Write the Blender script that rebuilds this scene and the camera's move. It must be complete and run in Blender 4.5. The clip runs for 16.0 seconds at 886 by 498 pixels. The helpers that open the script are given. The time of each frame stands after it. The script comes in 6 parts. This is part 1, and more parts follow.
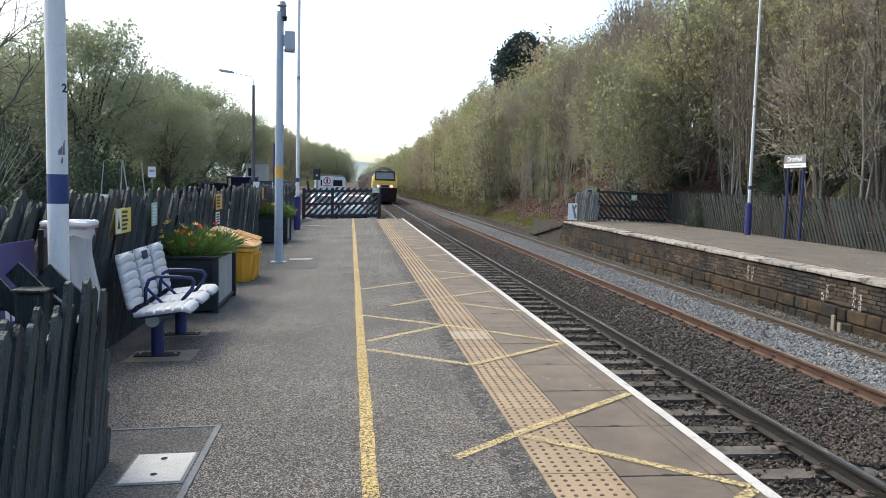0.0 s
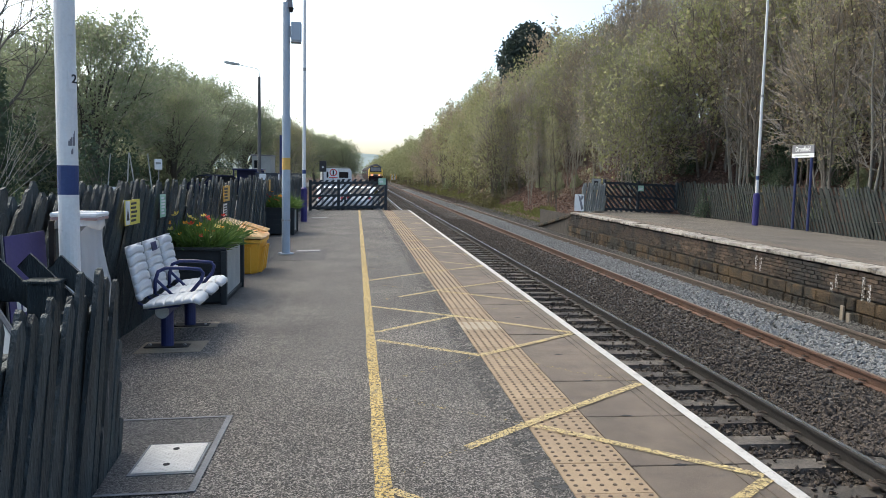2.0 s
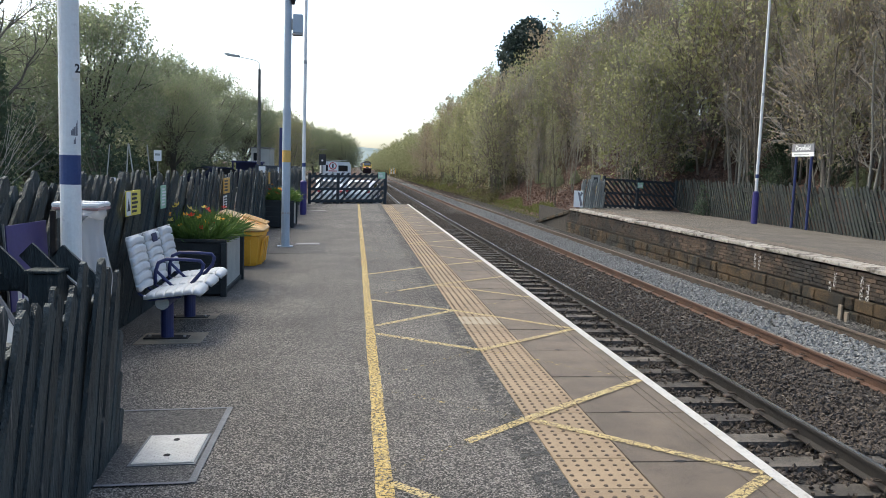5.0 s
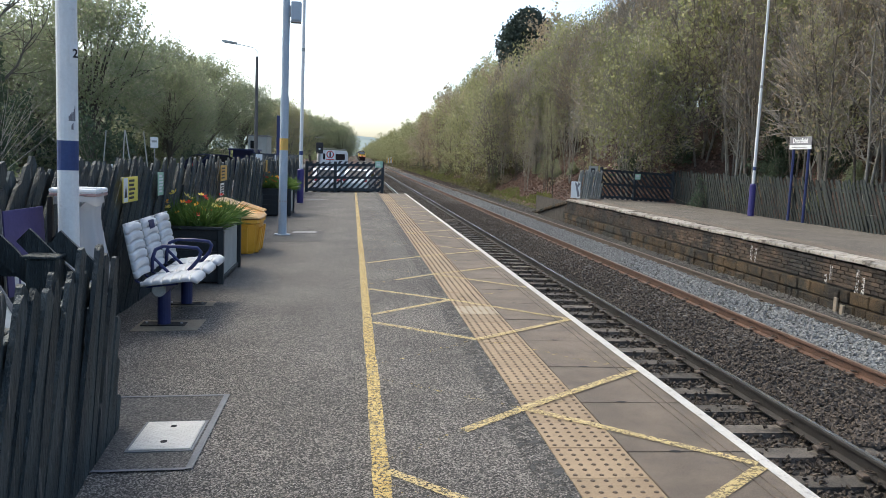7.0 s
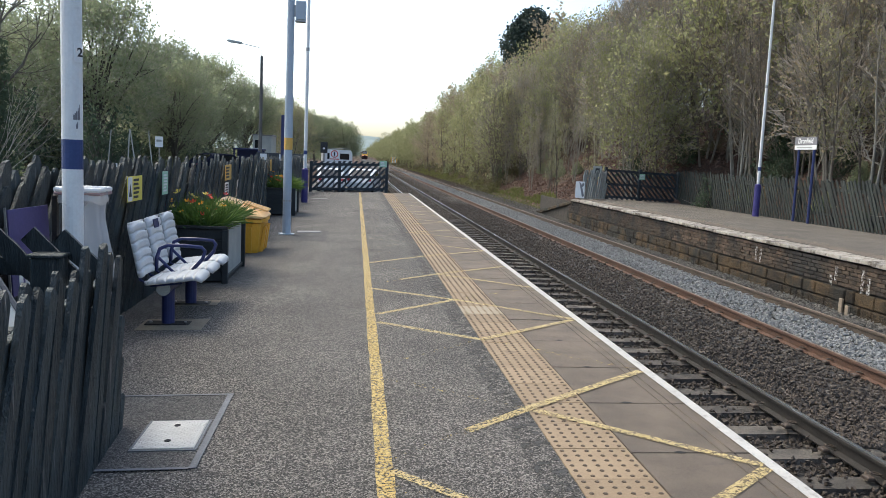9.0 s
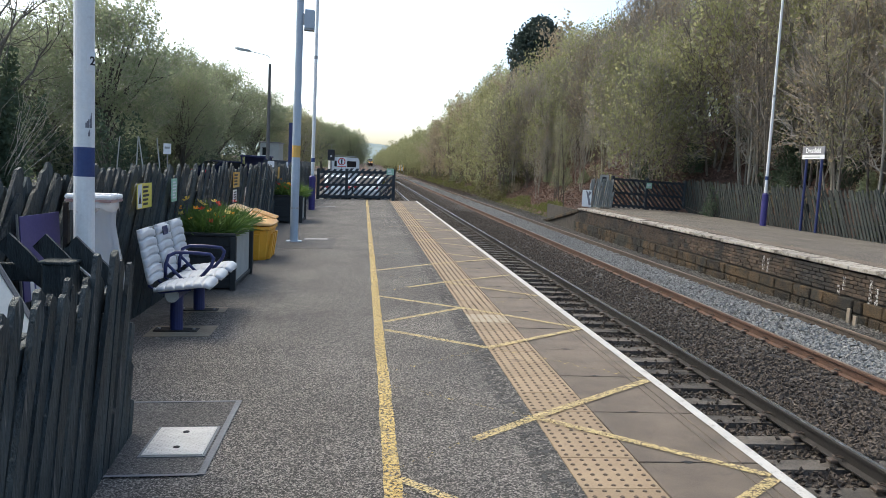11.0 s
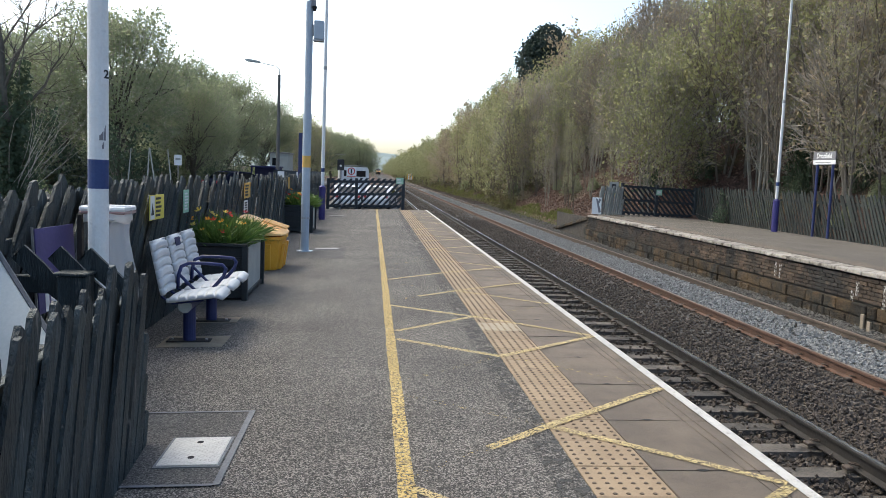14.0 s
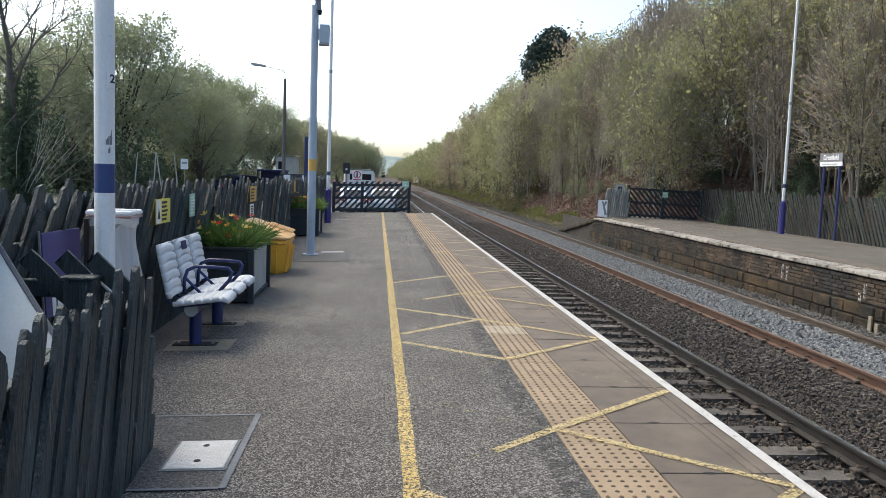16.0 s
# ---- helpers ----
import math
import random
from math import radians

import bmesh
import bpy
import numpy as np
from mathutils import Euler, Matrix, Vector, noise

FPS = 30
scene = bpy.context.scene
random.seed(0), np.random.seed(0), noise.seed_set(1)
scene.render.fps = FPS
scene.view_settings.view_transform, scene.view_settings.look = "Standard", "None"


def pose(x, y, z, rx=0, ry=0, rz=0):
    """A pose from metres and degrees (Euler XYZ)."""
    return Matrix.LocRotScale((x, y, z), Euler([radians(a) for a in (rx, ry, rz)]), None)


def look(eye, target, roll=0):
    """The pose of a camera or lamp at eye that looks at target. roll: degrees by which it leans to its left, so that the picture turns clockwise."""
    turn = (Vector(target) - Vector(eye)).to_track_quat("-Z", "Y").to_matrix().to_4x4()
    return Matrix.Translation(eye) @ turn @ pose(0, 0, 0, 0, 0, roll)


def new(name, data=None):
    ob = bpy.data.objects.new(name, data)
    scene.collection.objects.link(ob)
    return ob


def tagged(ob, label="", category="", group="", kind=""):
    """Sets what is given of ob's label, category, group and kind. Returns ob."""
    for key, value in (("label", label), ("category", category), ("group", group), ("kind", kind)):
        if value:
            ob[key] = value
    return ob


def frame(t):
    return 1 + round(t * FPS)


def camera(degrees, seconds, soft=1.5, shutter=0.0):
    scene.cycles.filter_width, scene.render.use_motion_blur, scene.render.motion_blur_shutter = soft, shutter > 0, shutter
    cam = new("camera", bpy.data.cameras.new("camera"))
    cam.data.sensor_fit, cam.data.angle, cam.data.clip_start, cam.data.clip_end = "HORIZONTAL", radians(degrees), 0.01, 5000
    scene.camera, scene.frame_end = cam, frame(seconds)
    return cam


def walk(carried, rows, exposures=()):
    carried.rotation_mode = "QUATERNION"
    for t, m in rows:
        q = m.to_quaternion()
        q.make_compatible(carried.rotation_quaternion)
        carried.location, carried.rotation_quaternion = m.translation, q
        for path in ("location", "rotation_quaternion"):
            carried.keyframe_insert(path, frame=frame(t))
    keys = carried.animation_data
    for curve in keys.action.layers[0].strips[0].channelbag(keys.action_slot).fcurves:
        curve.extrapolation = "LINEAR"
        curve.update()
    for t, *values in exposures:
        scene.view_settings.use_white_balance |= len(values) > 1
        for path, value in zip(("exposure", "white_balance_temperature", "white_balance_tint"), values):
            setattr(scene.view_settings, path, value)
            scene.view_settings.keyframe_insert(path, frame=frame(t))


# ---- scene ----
cam = camera(57.9, 16.0, 0.8)
PATH = [
    (0, (-1.017, 0.152, 1.513), (-0.785, 2.131, 1.346), 1.4),
    (0.5, (-1.032, 0.168, 1.51), (-0.806, 2.148, 1.339), 1.4),
    (1, (-1.044, 0.174, 1.505), (-0.821, 2.154, 1.329), 1.3),
    (1.5, (-1.045, 0.171, 1.505), (-0.825, 2.15, 1.322), 1.2),
    (2, (-1.045, 0.168, 1.501), (-0.827, 2.147, 1.313), 1.2),
    (2.5, (-1.046, 0.171, 1.498), (-0.828, 2.149, 1.304), 1.3),
    (3, (-1.05, 0.169, 1.501), (-0.831, 2.147, 1.301), 1.4),
    (3.5, (-1.048, 0.173, 1.499), (-0.831, 2.151, 1.301), 1.5),
    (4, (-1.053, 0.17, 1.498), (-0.837, 2.149, 1.301), 1.6),
    (6.5, (-1.079, 0.17, 1.494), (-0.845, 2.145, 1.275), 2.3),
    (7, (-1.077, 0.171, 1.493), (-0.845, 2.145, 1.267), 2.4),
    (7.5, (-1.075, 0.173, 1.494), (-0.848, 2.147, 1.264), 2.4),
    (8, (-1.074, 0.175, 1.493), (-0.85, 2.149, 1.261), 2.5),
    (8.5, (-1.08, 0.179, 1.492), (-0.856, 2.153, 1.262), 2.6),
    (9, (-1.077, 0.181, 1.492), (-0.855, 2.156, 1.265), 2.5),
    (11.5, (-1.095, 0.162, 1.498), (-0.895, 2.142, 1.294), 2.8),
    (12, (-1.098, 0.167, 1.496), (-0.904, 2.147, 1.296), 2.8),
    (12.5, (-1.1, 0.158, 1.498), (-0.91, 2.139, 1.302), 2.7),
    (13, (-1.1, 0.155, 1.497), (-0.913, 2.137, 1.304), 2.5),
    (13.5, (-1.103, 0.158, 1.497), (-0.919, 2.141, 1.307), 2.3),
    (14, (-1.105, 0.159, 1.499), (-0.924, 2.142, 1.311), 2.2),
    (14.5, (-1.104, 0.151, 1.5), (-0.928, 2.134, 1.313), 2.1),
    (15, (-1.107, 0.159, 1.501), (-0.934, 2.143, 1.315), 2.0),
    (15.5, (-1.103, 0.158, 1.501), (-0.934, 2.143, 1.317), 2.0),
    (16, (-1.101, 0.157, 1.499), (-0.935, 2.142, 1.318), 2.0),
]
walk(cam, [(t, look(eye, target, roll)) for t, eye, target, roll in PATH], [(0, 1.49, 6550, 0), (1, 1.42, 6550, 0), (2, 1.35, 6550, 0), (16, 1.35, 6550, 0)])


# ---- light ----
SUN_EL, SUN_AZ = radians(52), radians(-48)   # veiled sun ahead and to the left of the line
world = bpy.data.worlds.new("sky")
scene.world = world
world.use_nodes = True
wn = world.node_tree.nodes
sky = wn.new("ShaderNodeTexSky")
sky.sky_type, sky.sun_disc = "NISHITA", False
sky.sun_elevation, sky.sun_rotation = SUN_EL, SUN_AZ
sky.air_density, sky.dust_density, sky.ozone_density = 0.65, 3.2, 0.4
wn["Background"].inputs["Strength"].default_value = 0.15
world.node_tree.links.new(sky.outputs[0], wn["Background"].inputs["Color"])
sun = new("sun", bpy.data.lights.new("sun", "SUN"))
sun.data.energy, sun.data.angle, sun.data.color = 0.4, radians(30), (1.0, 0.87, 0.68)
sun.matrix_world = look((0, 0, 40), (-40 * math.sin(SUN_AZ) / math.tan(SUN_EL), -40 * math.cos(SUN_AZ) / math.tan(SUN_EL), 0))


# ---- materials ----
def nodes_of(name):
    m = bpy.data.materials.new(name)
    m.use_nodes = True
    return m, m.node_tree.nodes, m.node_tree.links, m.node_tree.nodes["Principled BSDF"]


def surface(name, c1, c2, scale=6.0, fine=60.0, rough=0.8, bump=0.3, metal=0.0, vary=0.15, local=False, stain=None, stain_scale=1.5, stain_cut=0.55, grain=(1, 1, 1), depth=0.01, alpha=None, spec=0.5):
    """Two tones mixed at a coarse and a fine scale, with fine relief, a value change from piece to piece, and stains with a shape of their own."""
    m, n, l, p = nodes_of(name)
    if local:
        co = n.new("ShaderNodeTexCoord").outputs["Object"]
    else:
        co = n.new("ShaderNodeNewGeometry").outputs["Position"]
    mp = n.new("ShaderNodeMapping")
    mp.inputs["Scale"].default_value = grain
    l.new(co, mp.inputs["Vector"])
    v = mp.outputs[0]

    def noise_tex(sc, det, ro=0.6):
        t = n.new("ShaderNodeTexNoise")
        t.inputs["Scale"].default_value, t.inputs["Detail"].default_value, t.inputs["Roughness"].default_value = sc, det, ro
        l.new(v, t.inputs["Vector"])
        return t.outputs["Fac"]

    def ramp(src, a, b):
        r = n.new("ShaderNodeMapRange")
        r.inputs[1].default_value, r.inputs[2].default_value = a, b
        l.new(src, r.inputs[0])
        return r.outputs[0]

    def mix(fac, a, b, mode="MIX"):
        x = n.new("ShaderNodeMix")
        x.data_type, x.blend_type = "RGBA", mode
        for s, val in ((x.inputs[0], fac), (x.inputs[6], a), (x.inputs[7], b)):
            if isinstance(val, (int, float)):
                s.default_value = val
            elif isinstance(val, tuple):
                s.default_value = (*val, 1)
            else:
                l.new(val, s)
        return x.outputs[2]

    coarse, small = noise_tex(scale, 5), noise_tex(fine, 3, 0.7)
    add = n.new("ShaderNodeMath")
    add.operation = "ADD"
    l.new(ramp(coarse, 0.3, 0.7), add.inputs[0])
    l.new(ramp(small, 0.3, 0.7), add.inputs[1])
    col = mix(ramp(add.outputs[0], 0.35, 1.65), c1, c2)
    if stain:
        col = mix(ramp(noise_tex(stain_scale, 6, 0.65), stain_cut, stain_cut + 0.12), col, stain)
    if vary:
        info = n.new("ShaderNodeObjectInfo")
        hsv = n.new("ShaderNodeHueSaturation")
        l.new(col, hsv.inputs["Color"])
        r = n.new("ShaderNodeMapRange")
        r.inputs[3].default_value, r.inputs[4].default_value = 1 - vary, 1 + vary
        l.new(info.outputs["Random"], r.inputs[0])
        l.new(r.outputs[0], hsv.inputs["Value"])
        col = hsv.outputs[0]
    l.new(col, p.inputs["Base Color"])
    rr = n.new("ShaderNodeMapRange")
    rr.inputs[3].default_value, rr.inputs[4].default_value = max(0.02, rough - 0.1), min(1, rough + 0.1)
    l.new(coarse, rr.inputs[0])
    l.new(rr.outputs[0], p.inputs["Roughness"])
    p.inputs["Metallic"].default_value = metal
    p.inputs["Specular IOR Level"].default_value = spec
    if bump:
        b = n.new("ShaderNodeBump")
        b.inputs["Strength"].default_value, b.inputs["Distance"].default_value = bump, depth
        l.new(add.outputs[0], b.inputs["Height"])
        l.new(b.outputs[0], p.inputs["Normal"])
    if alpha:  # worn paint: gaps where the paint is gone
        w = n.new("ShaderNodeTexNoise")
        w.inputs["Scale"].default_value, w.inputs["Detail"].default_value, w.inputs["Roughness"].default_value = alpha[0], 8, 0.75
        l.new(co, w.inputs["Vector"])
        l.new(ramp(w.outputs["Fac"], alpha[1], alpha[1] + 0.06), p.inputs["Alpha"])
    return m


def speckle(name, dark, mid, light, scale=95.0, rough=0.85, patches=None, depth=0.006):
    """Stone chippings in a binder: cells of many tones, with broad worn patches."""
    m, n, l, p = nodes_of(name)
    co = n.new("ShaderNodeNewGeometry").outputs["Position"]
    vo = n.new("ShaderNodeTexVoronoi")
    vo.inputs["Scale"].default_value = scale
    l.new(co, vo.inputs["Vector"])
    sep = n.new("ShaderNodeSeparateColor")
    l.new(vo.outputs["Color"], sep.inputs[0])
    cr = n.new("ShaderNodeValToRGB")
    cr.color_ramp.elements[0].color, cr.color_ramp.elements[1].color = (*dark, 1), (*light, 1)
    e = cr.color_ramp.elements.new(0.55)
    e.color = (*mid, 1)
    l.new(sep.outputs[0], cr.inputs[0])
    big = n.new("ShaderNodeTexNoise")
    big.inputs["Scale"].default_value, big.inputs["Detail"].default_value = 0.9, 7
    l.new(co, big.inputs["Vector"])
    r = n.new("ShaderNodeMapRange")
    r.inputs[1].default_value, r.inputs[2].default_value, r.inputs[3].default_value, r.inputs[4].default_value = 0.3, 0.7, 0.72, 1.22
    l.new(big.outputs["Fac"], r.inputs[0])
    hsv = n.new("ShaderNodeHueSaturation")
    l.new(cr.outputs[0], hsv.inputs["Color"])
    l.new(r.outputs[0], hsv.inputs["Value"])
    l.new(hsv.outputs[0], p.inputs["Base Color"])
    p.inputs["Roughness"].default_value = rough
    b = n.new("ShaderNodeBump")
    b.inputs["Strength"].default_value, b.inputs["Distance"].default_value = 0.8, depth
    l.new(vo.outputs["Distance"], b.inputs["Height"])
    b.invert = True
    l.new(b.outputs[0], p.inputs["Normal"])
    return m


def leafy(name, c1, c2, trans=0.45):
    """Leaves: a tone that changes from leaf to leaf and tree to tree, with light passing through."""
    m, n, l, p = nodes_of(name)
    geo, info = n.new("ShaderNodeNewGeometry"), n.new("ShaderNodeObjectInfo")
    add = n.new("ShaderNodeMath")
    add.operation = "MULTIPLY_ADD"
    add.inputs[1].default_value = 0.55
    l.new(geo.outputs["Random Per Island"], add.inputs[0])
    sc = n.new("ShaderNodeMath")
    sc.operation = "MULTIPLY"
    sc.inputs[1].default_value = 0.45
    l.new(info.outputs["Random"], sc.inputs[0])
    l.new(sc.outputs[0], add.inputs[2])
    mx = n.new("ShaderNodeMix")
    mx.data_type = "RGBA"
    mx.inputs[6].default_value, mx.inputs[7].default_value = (*c1, 1), (*c2, 1)
    l.new(add.outputs[0], mx.inputs[0])
    l.new(mx.outputs[2], p.inputs["Base Color"])
    p.inputs["Roughness"].default_value = 0.6
    tr = n.new("ShaderNodeBsdfTranslucent")
    l.new(mx.outputs[2], tr.inputs["Color"])
    ms = n.new("ShaderNodeMixShader")
    ms.inputs[0].default_value = trans
    l.new(p.outputs[0], ms.inputs[1])
    l.new(tr.outputs[0], ms.inputs[2])
    l.new(ms.outputs[0], n["Material Output"].inputs["Surface"])
    return m


def glow(name, colour, strength):
    m, n, l, p = nodes_of(name)
    p.inputs["Base Color"].default_value = (*colour, 1)
    p.inputs["Emission Color"].default_value = (*colour, 1)
    p.inputs["Emission Strength"].default_value = strength
    return m


ASPHALT = speckle("asphalt", (0.011, 0.0102, 0.0095), (0.068, 0.062, 0.056), (0.33, 0.30, 0.27), 145)
ASPHALT_FAR = speckle("far_asphalt", (0.035, 0.031, 0.027), (0.105, 0.09, 0.074), (0.22, 0.19, 0.155), 60)
ASPHALT_NEW = speckle("patch_asphalt", (0.02, 0.02, 0.02), (0.075, 0.07, 0.068), (0.17, 0.16, 0.15), 130)
ASPHALT_WARM = speckle("worn_brown_asphalt", (0.045, 0.035, 0.026), (0.135, 0.106, 0.078), (0.25, 0.2, 0.15), 60)
CAR_PARK = speckle("car_park_tarmac", (0.05, 0.05, 0.05), (0.09, 0.09, 0.09), (0.15, 0.15, 0.14), 30)
COPING = surface("coping_stone", (0.085, 0.066, 0.05), (0.19, 0.15, 0.115), 3, 170, 0.8, 0.5, vary=0.1, stain=(0.07, 0.06, 0.052), stain_scale=2.2, stain_cut=0.6, depth=0.004)
TACTILE = surface("buff_tactile", (0.235, 0.165, 0.098), (0.325, 0.238, 0.15), 4, 90, 0.75, 0.2, vary=0.08, stain=(0.14, 0.1, 0.07), stain_scale=2.5, stain_cut=0.6, depth=0.003)
TACTILE_PALE = surface("pale_tactile", (0.30, 0.245, 0.17), (0.38, 0.32, 0.235), 4, 90, 0.75, 0.2, vary=0, depth=0.003)
STUD = surface("worn_stud", (0.085, 0.058, 0.04), (0.125, 0.088, 0.06), 20, 90, 0.75, 0, vary=0)
YELLOW = surface("yellow_paint", (0.46, 0.31, 0.085), (0.62, 0.47, 0.19), 5, 120, 0.7, 0.3, vary=0, stain=(0.30, 0.23, 0.12), stain_scale=9, stain_cut=0.55, alpha=(44, 0.45))
YELLOW_WORN = surface("thin_yellow_paint", (0.44, 0.335, 0.14), (0.57, 0.45, 0.22), 5, 120, 0.7, 0.3, vary=0, stain=(0.30, 0.24, 0.16), stain_scale=9, stain_cut=0.58, alpha=(60, 0.45))
YELLOW_FAINT = surface("worn_yellow_paint", (0.50, 0.36, 0.11), (0.60, 0.46, 0.18), 5, 120, 0.7, 0.3, vary=0, alpha=(22, 0.56))
WHITE_LINE = surface("white_line_paint", (0.42, 0.40, 0.37), (0.56, 0.54, 0.51), 8, 110, 0.7, 0.25, vary=0, stain=(0.22, 0.2, 0.18), stain_scale=14, stain_cut=0.58, alpha=(30, 0.33))
BALLAST = speckle("ballast_bed", (0.008, 0.007, 0.006), (0.032, 0.027, 0.023), (0.13, 0.112, 0.096), 17, 0.9, depth=0.05)
STONE_BROWN = surface("ballast_stone_brown", (0.012, 0.009, 0.007), (0.13, 0.103, 0.082), 13, 60, 0.9, 0.2, vary=0)
STONE_GREY = surface("ballast_stone_grey", (0.08, 0.08, 0.078), (0.36, 0.36, 0.35), 13, 60, 0.9, 0.2, vary=0)
RAIL_SIDE = surface("rail_dark_rust", (0.011, 0.0095, 0.009), (0.028, 0.023, 0.02), 5, 60, 0.75, 0.3, vary=0)
RAIL_RUST = surface("rail_orange_rust", (0.065, 0.034, 0.022), (0.125, 0.066, 0.042), 5, 60, 0.85, 0.3, vary=0)
RAIL_TAN = surface("rail_tan_rust", (0.07, 0.052, 0.038), (0.13, 0.098, 0.073), 5, 60, 0.85, 0.3, vary=0)
RAIL_TOP = surface("polished_rail_head", (0.45, 0.44, 0.43), (0.70, 0.69, 0.68), 3, 80, 0.25, 0.05, metal=0.95, vary=0, grain=(4, 0.2, 4))
TAR = surface("tar_seal", (0.03, 0.029, 0.028), (0.075, 0.072, 0.07), 6, 90, 0.8, 0.3, vary=0, alpha=(11, 0.5))
FOOTING = surface("footing_concrete", (0.20, 0.165, 0.12), (0.31, 0.265, 0.20), 6, 80, 0.9, 0.3, vary=0)
RAIL_TOP_RUSTY = surface("rusty_rail_head", (0.13, 0.085, 0.055), (0.24, 0.17, 0.12), 3, 80, 0.5, 0.05, metal=0.3, vary=0)
SLEEPER = surface("sleeper_concrete", (0.042, 0.036, 0.03), (0.145, 0.125, 0.105), 5, 70, 0.9, 0.4, vary=0.35, stain=(0.024, 0.02, 0.017), stain_scale=4, stain_cut=0.52)
CLIP = surface("clip_iron", (0.04, 0.032, 0.028), (0.10, 0.07, 0.05), 20, 90, 0.7, 0.1, vary=0.1)
BRICK = surface("platform_brick", (0.022, 0.017, 0.013), (0.125, 0.085, 0.056), 4, 50, 0.9, 0.6, vary=0.45, stain=(0.028, 0.025, 0.022), stain_scale=0.8, stain_cut=0.47)
STONE_BLOCK = surface("gritstone", (0.016, 0.013, 0.010), (0.125, 0.08, 0.036), 2.2, 40, 0.95, 0.9, vary=0.4, stain=(0.025, 0.023, 0.018), stain_scale=0.9, stain_cut=0.46, depth=0.03)
MORTAR = surface("mortar", (0.03, 0.026, 0.022), (0.085, 0.072, 0.058), 4, 60, 0.95, 0.4, vary=0, stain=(0.035, 0.03, 0.028), stain_scale=1.3)
WHITE_EDGE = surface("weathered_white_edge", (0.22, 0.19, 0.155), (0.44, 0.41, 0.36), 6, 60, 0.85, 0.4, vary=0.2, stain=(0.075, 0.06, 0.045), stain_scale=3.2, stain_cut=0.5)
PALING = surface("black_green_paling", (0.011, 0.019, 0.022), (0.040, 0.054, 0.058), 7, 50, 0.6, 0.8, vary=0.35, stain=(0.26, 0.25, 0.235), stain_scale=13, stain_cut=0.62, grain=(1, 1, 0.18))
PALING_FAR = surface("grey_green_paling", (0.008, 0.012, 0.011), (0.028, 0.034, 0.03), 6, 40, 0.8, 0.4, vary=0.35, stain=(0.06, 0.062, 0.056), stain_scale=4, stain_cut=0.6, grain=(1, 1, 0.3))
GATE_PAINT = surface("dark_gate_paint", (0.013, 0.019, 0.028), (0.035, 0.045, 0.055), 7, 50, 0.6, 0.3, vary=0.2, stain=(0.12, 0.12, 0.12), stain_scale=9, stain_cut=0.66)
SOIL = surface("leaf_litter_bank", (0.028, 0.017, 0.012), (0.15, 0.085, 0.063), 1.6, 7, 0.95, 0.8, vary=0, stain=(0.075, 0.078, 0.036), stain_scale=0.25, stain_cut=0.56, depth=0.15)


# ---- building helpers ----
def as_mesh(bm, material, smooth=False):
    me = bpy.data.meshes.new("mesh")
    bm.to_mesh(me)
    bm.free()
    if material:
        me.materials.append(material)
    if smooth:
        for f in me.polygons:
            f.use_smooth = True
    return me


def link(name, me, parent=None, m=None, label=""):
    ob = new(name, me)
    if parent is not None:
        ob.parent = parent
    if m is not None:
        ob.matrix_basis = m
    return tagged(ob, label)


def part(name, bm, material, parent=None, label="", smooth=False, m=None):
    return link(name, as_mesh(bm, material, smooth), parent, m, label)


def thing(name, label, category, m=None, group="", kind=""):
    ob = new(name)
    ob.empty_display_size = 0.1
    if m is not None:
        ob.matrix_basis = m
    return tagged(ob, label, category, group, kind)


def block(x0, x1, y0, y1, z0, z1, bev=0.0, bm=None, m=None):
    """A box between the given bounds, its edges rounded by bev; added to bm if there is one."""
    b = bmesh.new()
    bmesh.ops.create_cube(b, size=1, matrix=pose((x0 + x1) / 2, (y0 + y1) / 2, (z0 + z1) / 2) @ Matrix.Diagonal((x1 - x0, y1 - y0, z1 - z0, 1)))
    if bev:
        bmesh.ops.bevel(b, geom=b.edges[:], offset=bev, segments=1, affect="EDGES")
    if m is not None:
        b.transform(m)
    return merged(bm, b)


def merged(bm, b):
    if bm is None:
        return b
    me = bpy.data.meshes.new("tmp")
    b.to_mesh(me)
    b.free()
    bm.from_mesh(me)
    bpy.data.meshes.remove(me)
    return bm


def rod(p, q, r0, r1=None, sides=10, bm=None, caps=True):
    """A round bar from p to q."""
    p, q = Vector(p), Vector(q)
    b = bmesh.new()
    turn = (q - p).to_track_quat("Z", "Y").to_matrix().to_4x4()
    bmesh.ops.create_cone(b, cap_ends=caps, segments=sides, radius1=r0, radius2=r0 if r1 is None else r1, depth=(q - p).length, matrix=Matrix.Translation((p + q) / 2) @ turn)
    return merged(bm, b)


def pipe(points, r, sides=6, bm=None):
    """A bent round bar through the points."""
    bm = bmesh.new() if bm is None else bm
    rings = []
    pts = [Vector(p) for p in points]
    side = None
    for i, p in enumerate(pts):
        d = (pts[min(i + 1, len(pts) - 1)] - pts[max(i - 1, 0)]).normalized()
        if side is None:
            side = d.orthogonal().normalized()
        side = (side - d * side.dot(d)).normalized()
        up = d.cross(side)
        rings.append([bm.verts.new(p + (side * math.cos(2 * math.pi * k / sides) + up * math.sin(2 * math.pi * k / sides)) * r) for k in range(sides)])
    for a, b in zip(rings, rings[1:]):
        for k in range(sides):
            bm.faces.new((a[k], a[(k + 1) % sides], b[(k + 1) % sides], b[k]))
    bm.faces.new(rings[0][::-1])
    bm.faces.new(rings[-1])
    return bm


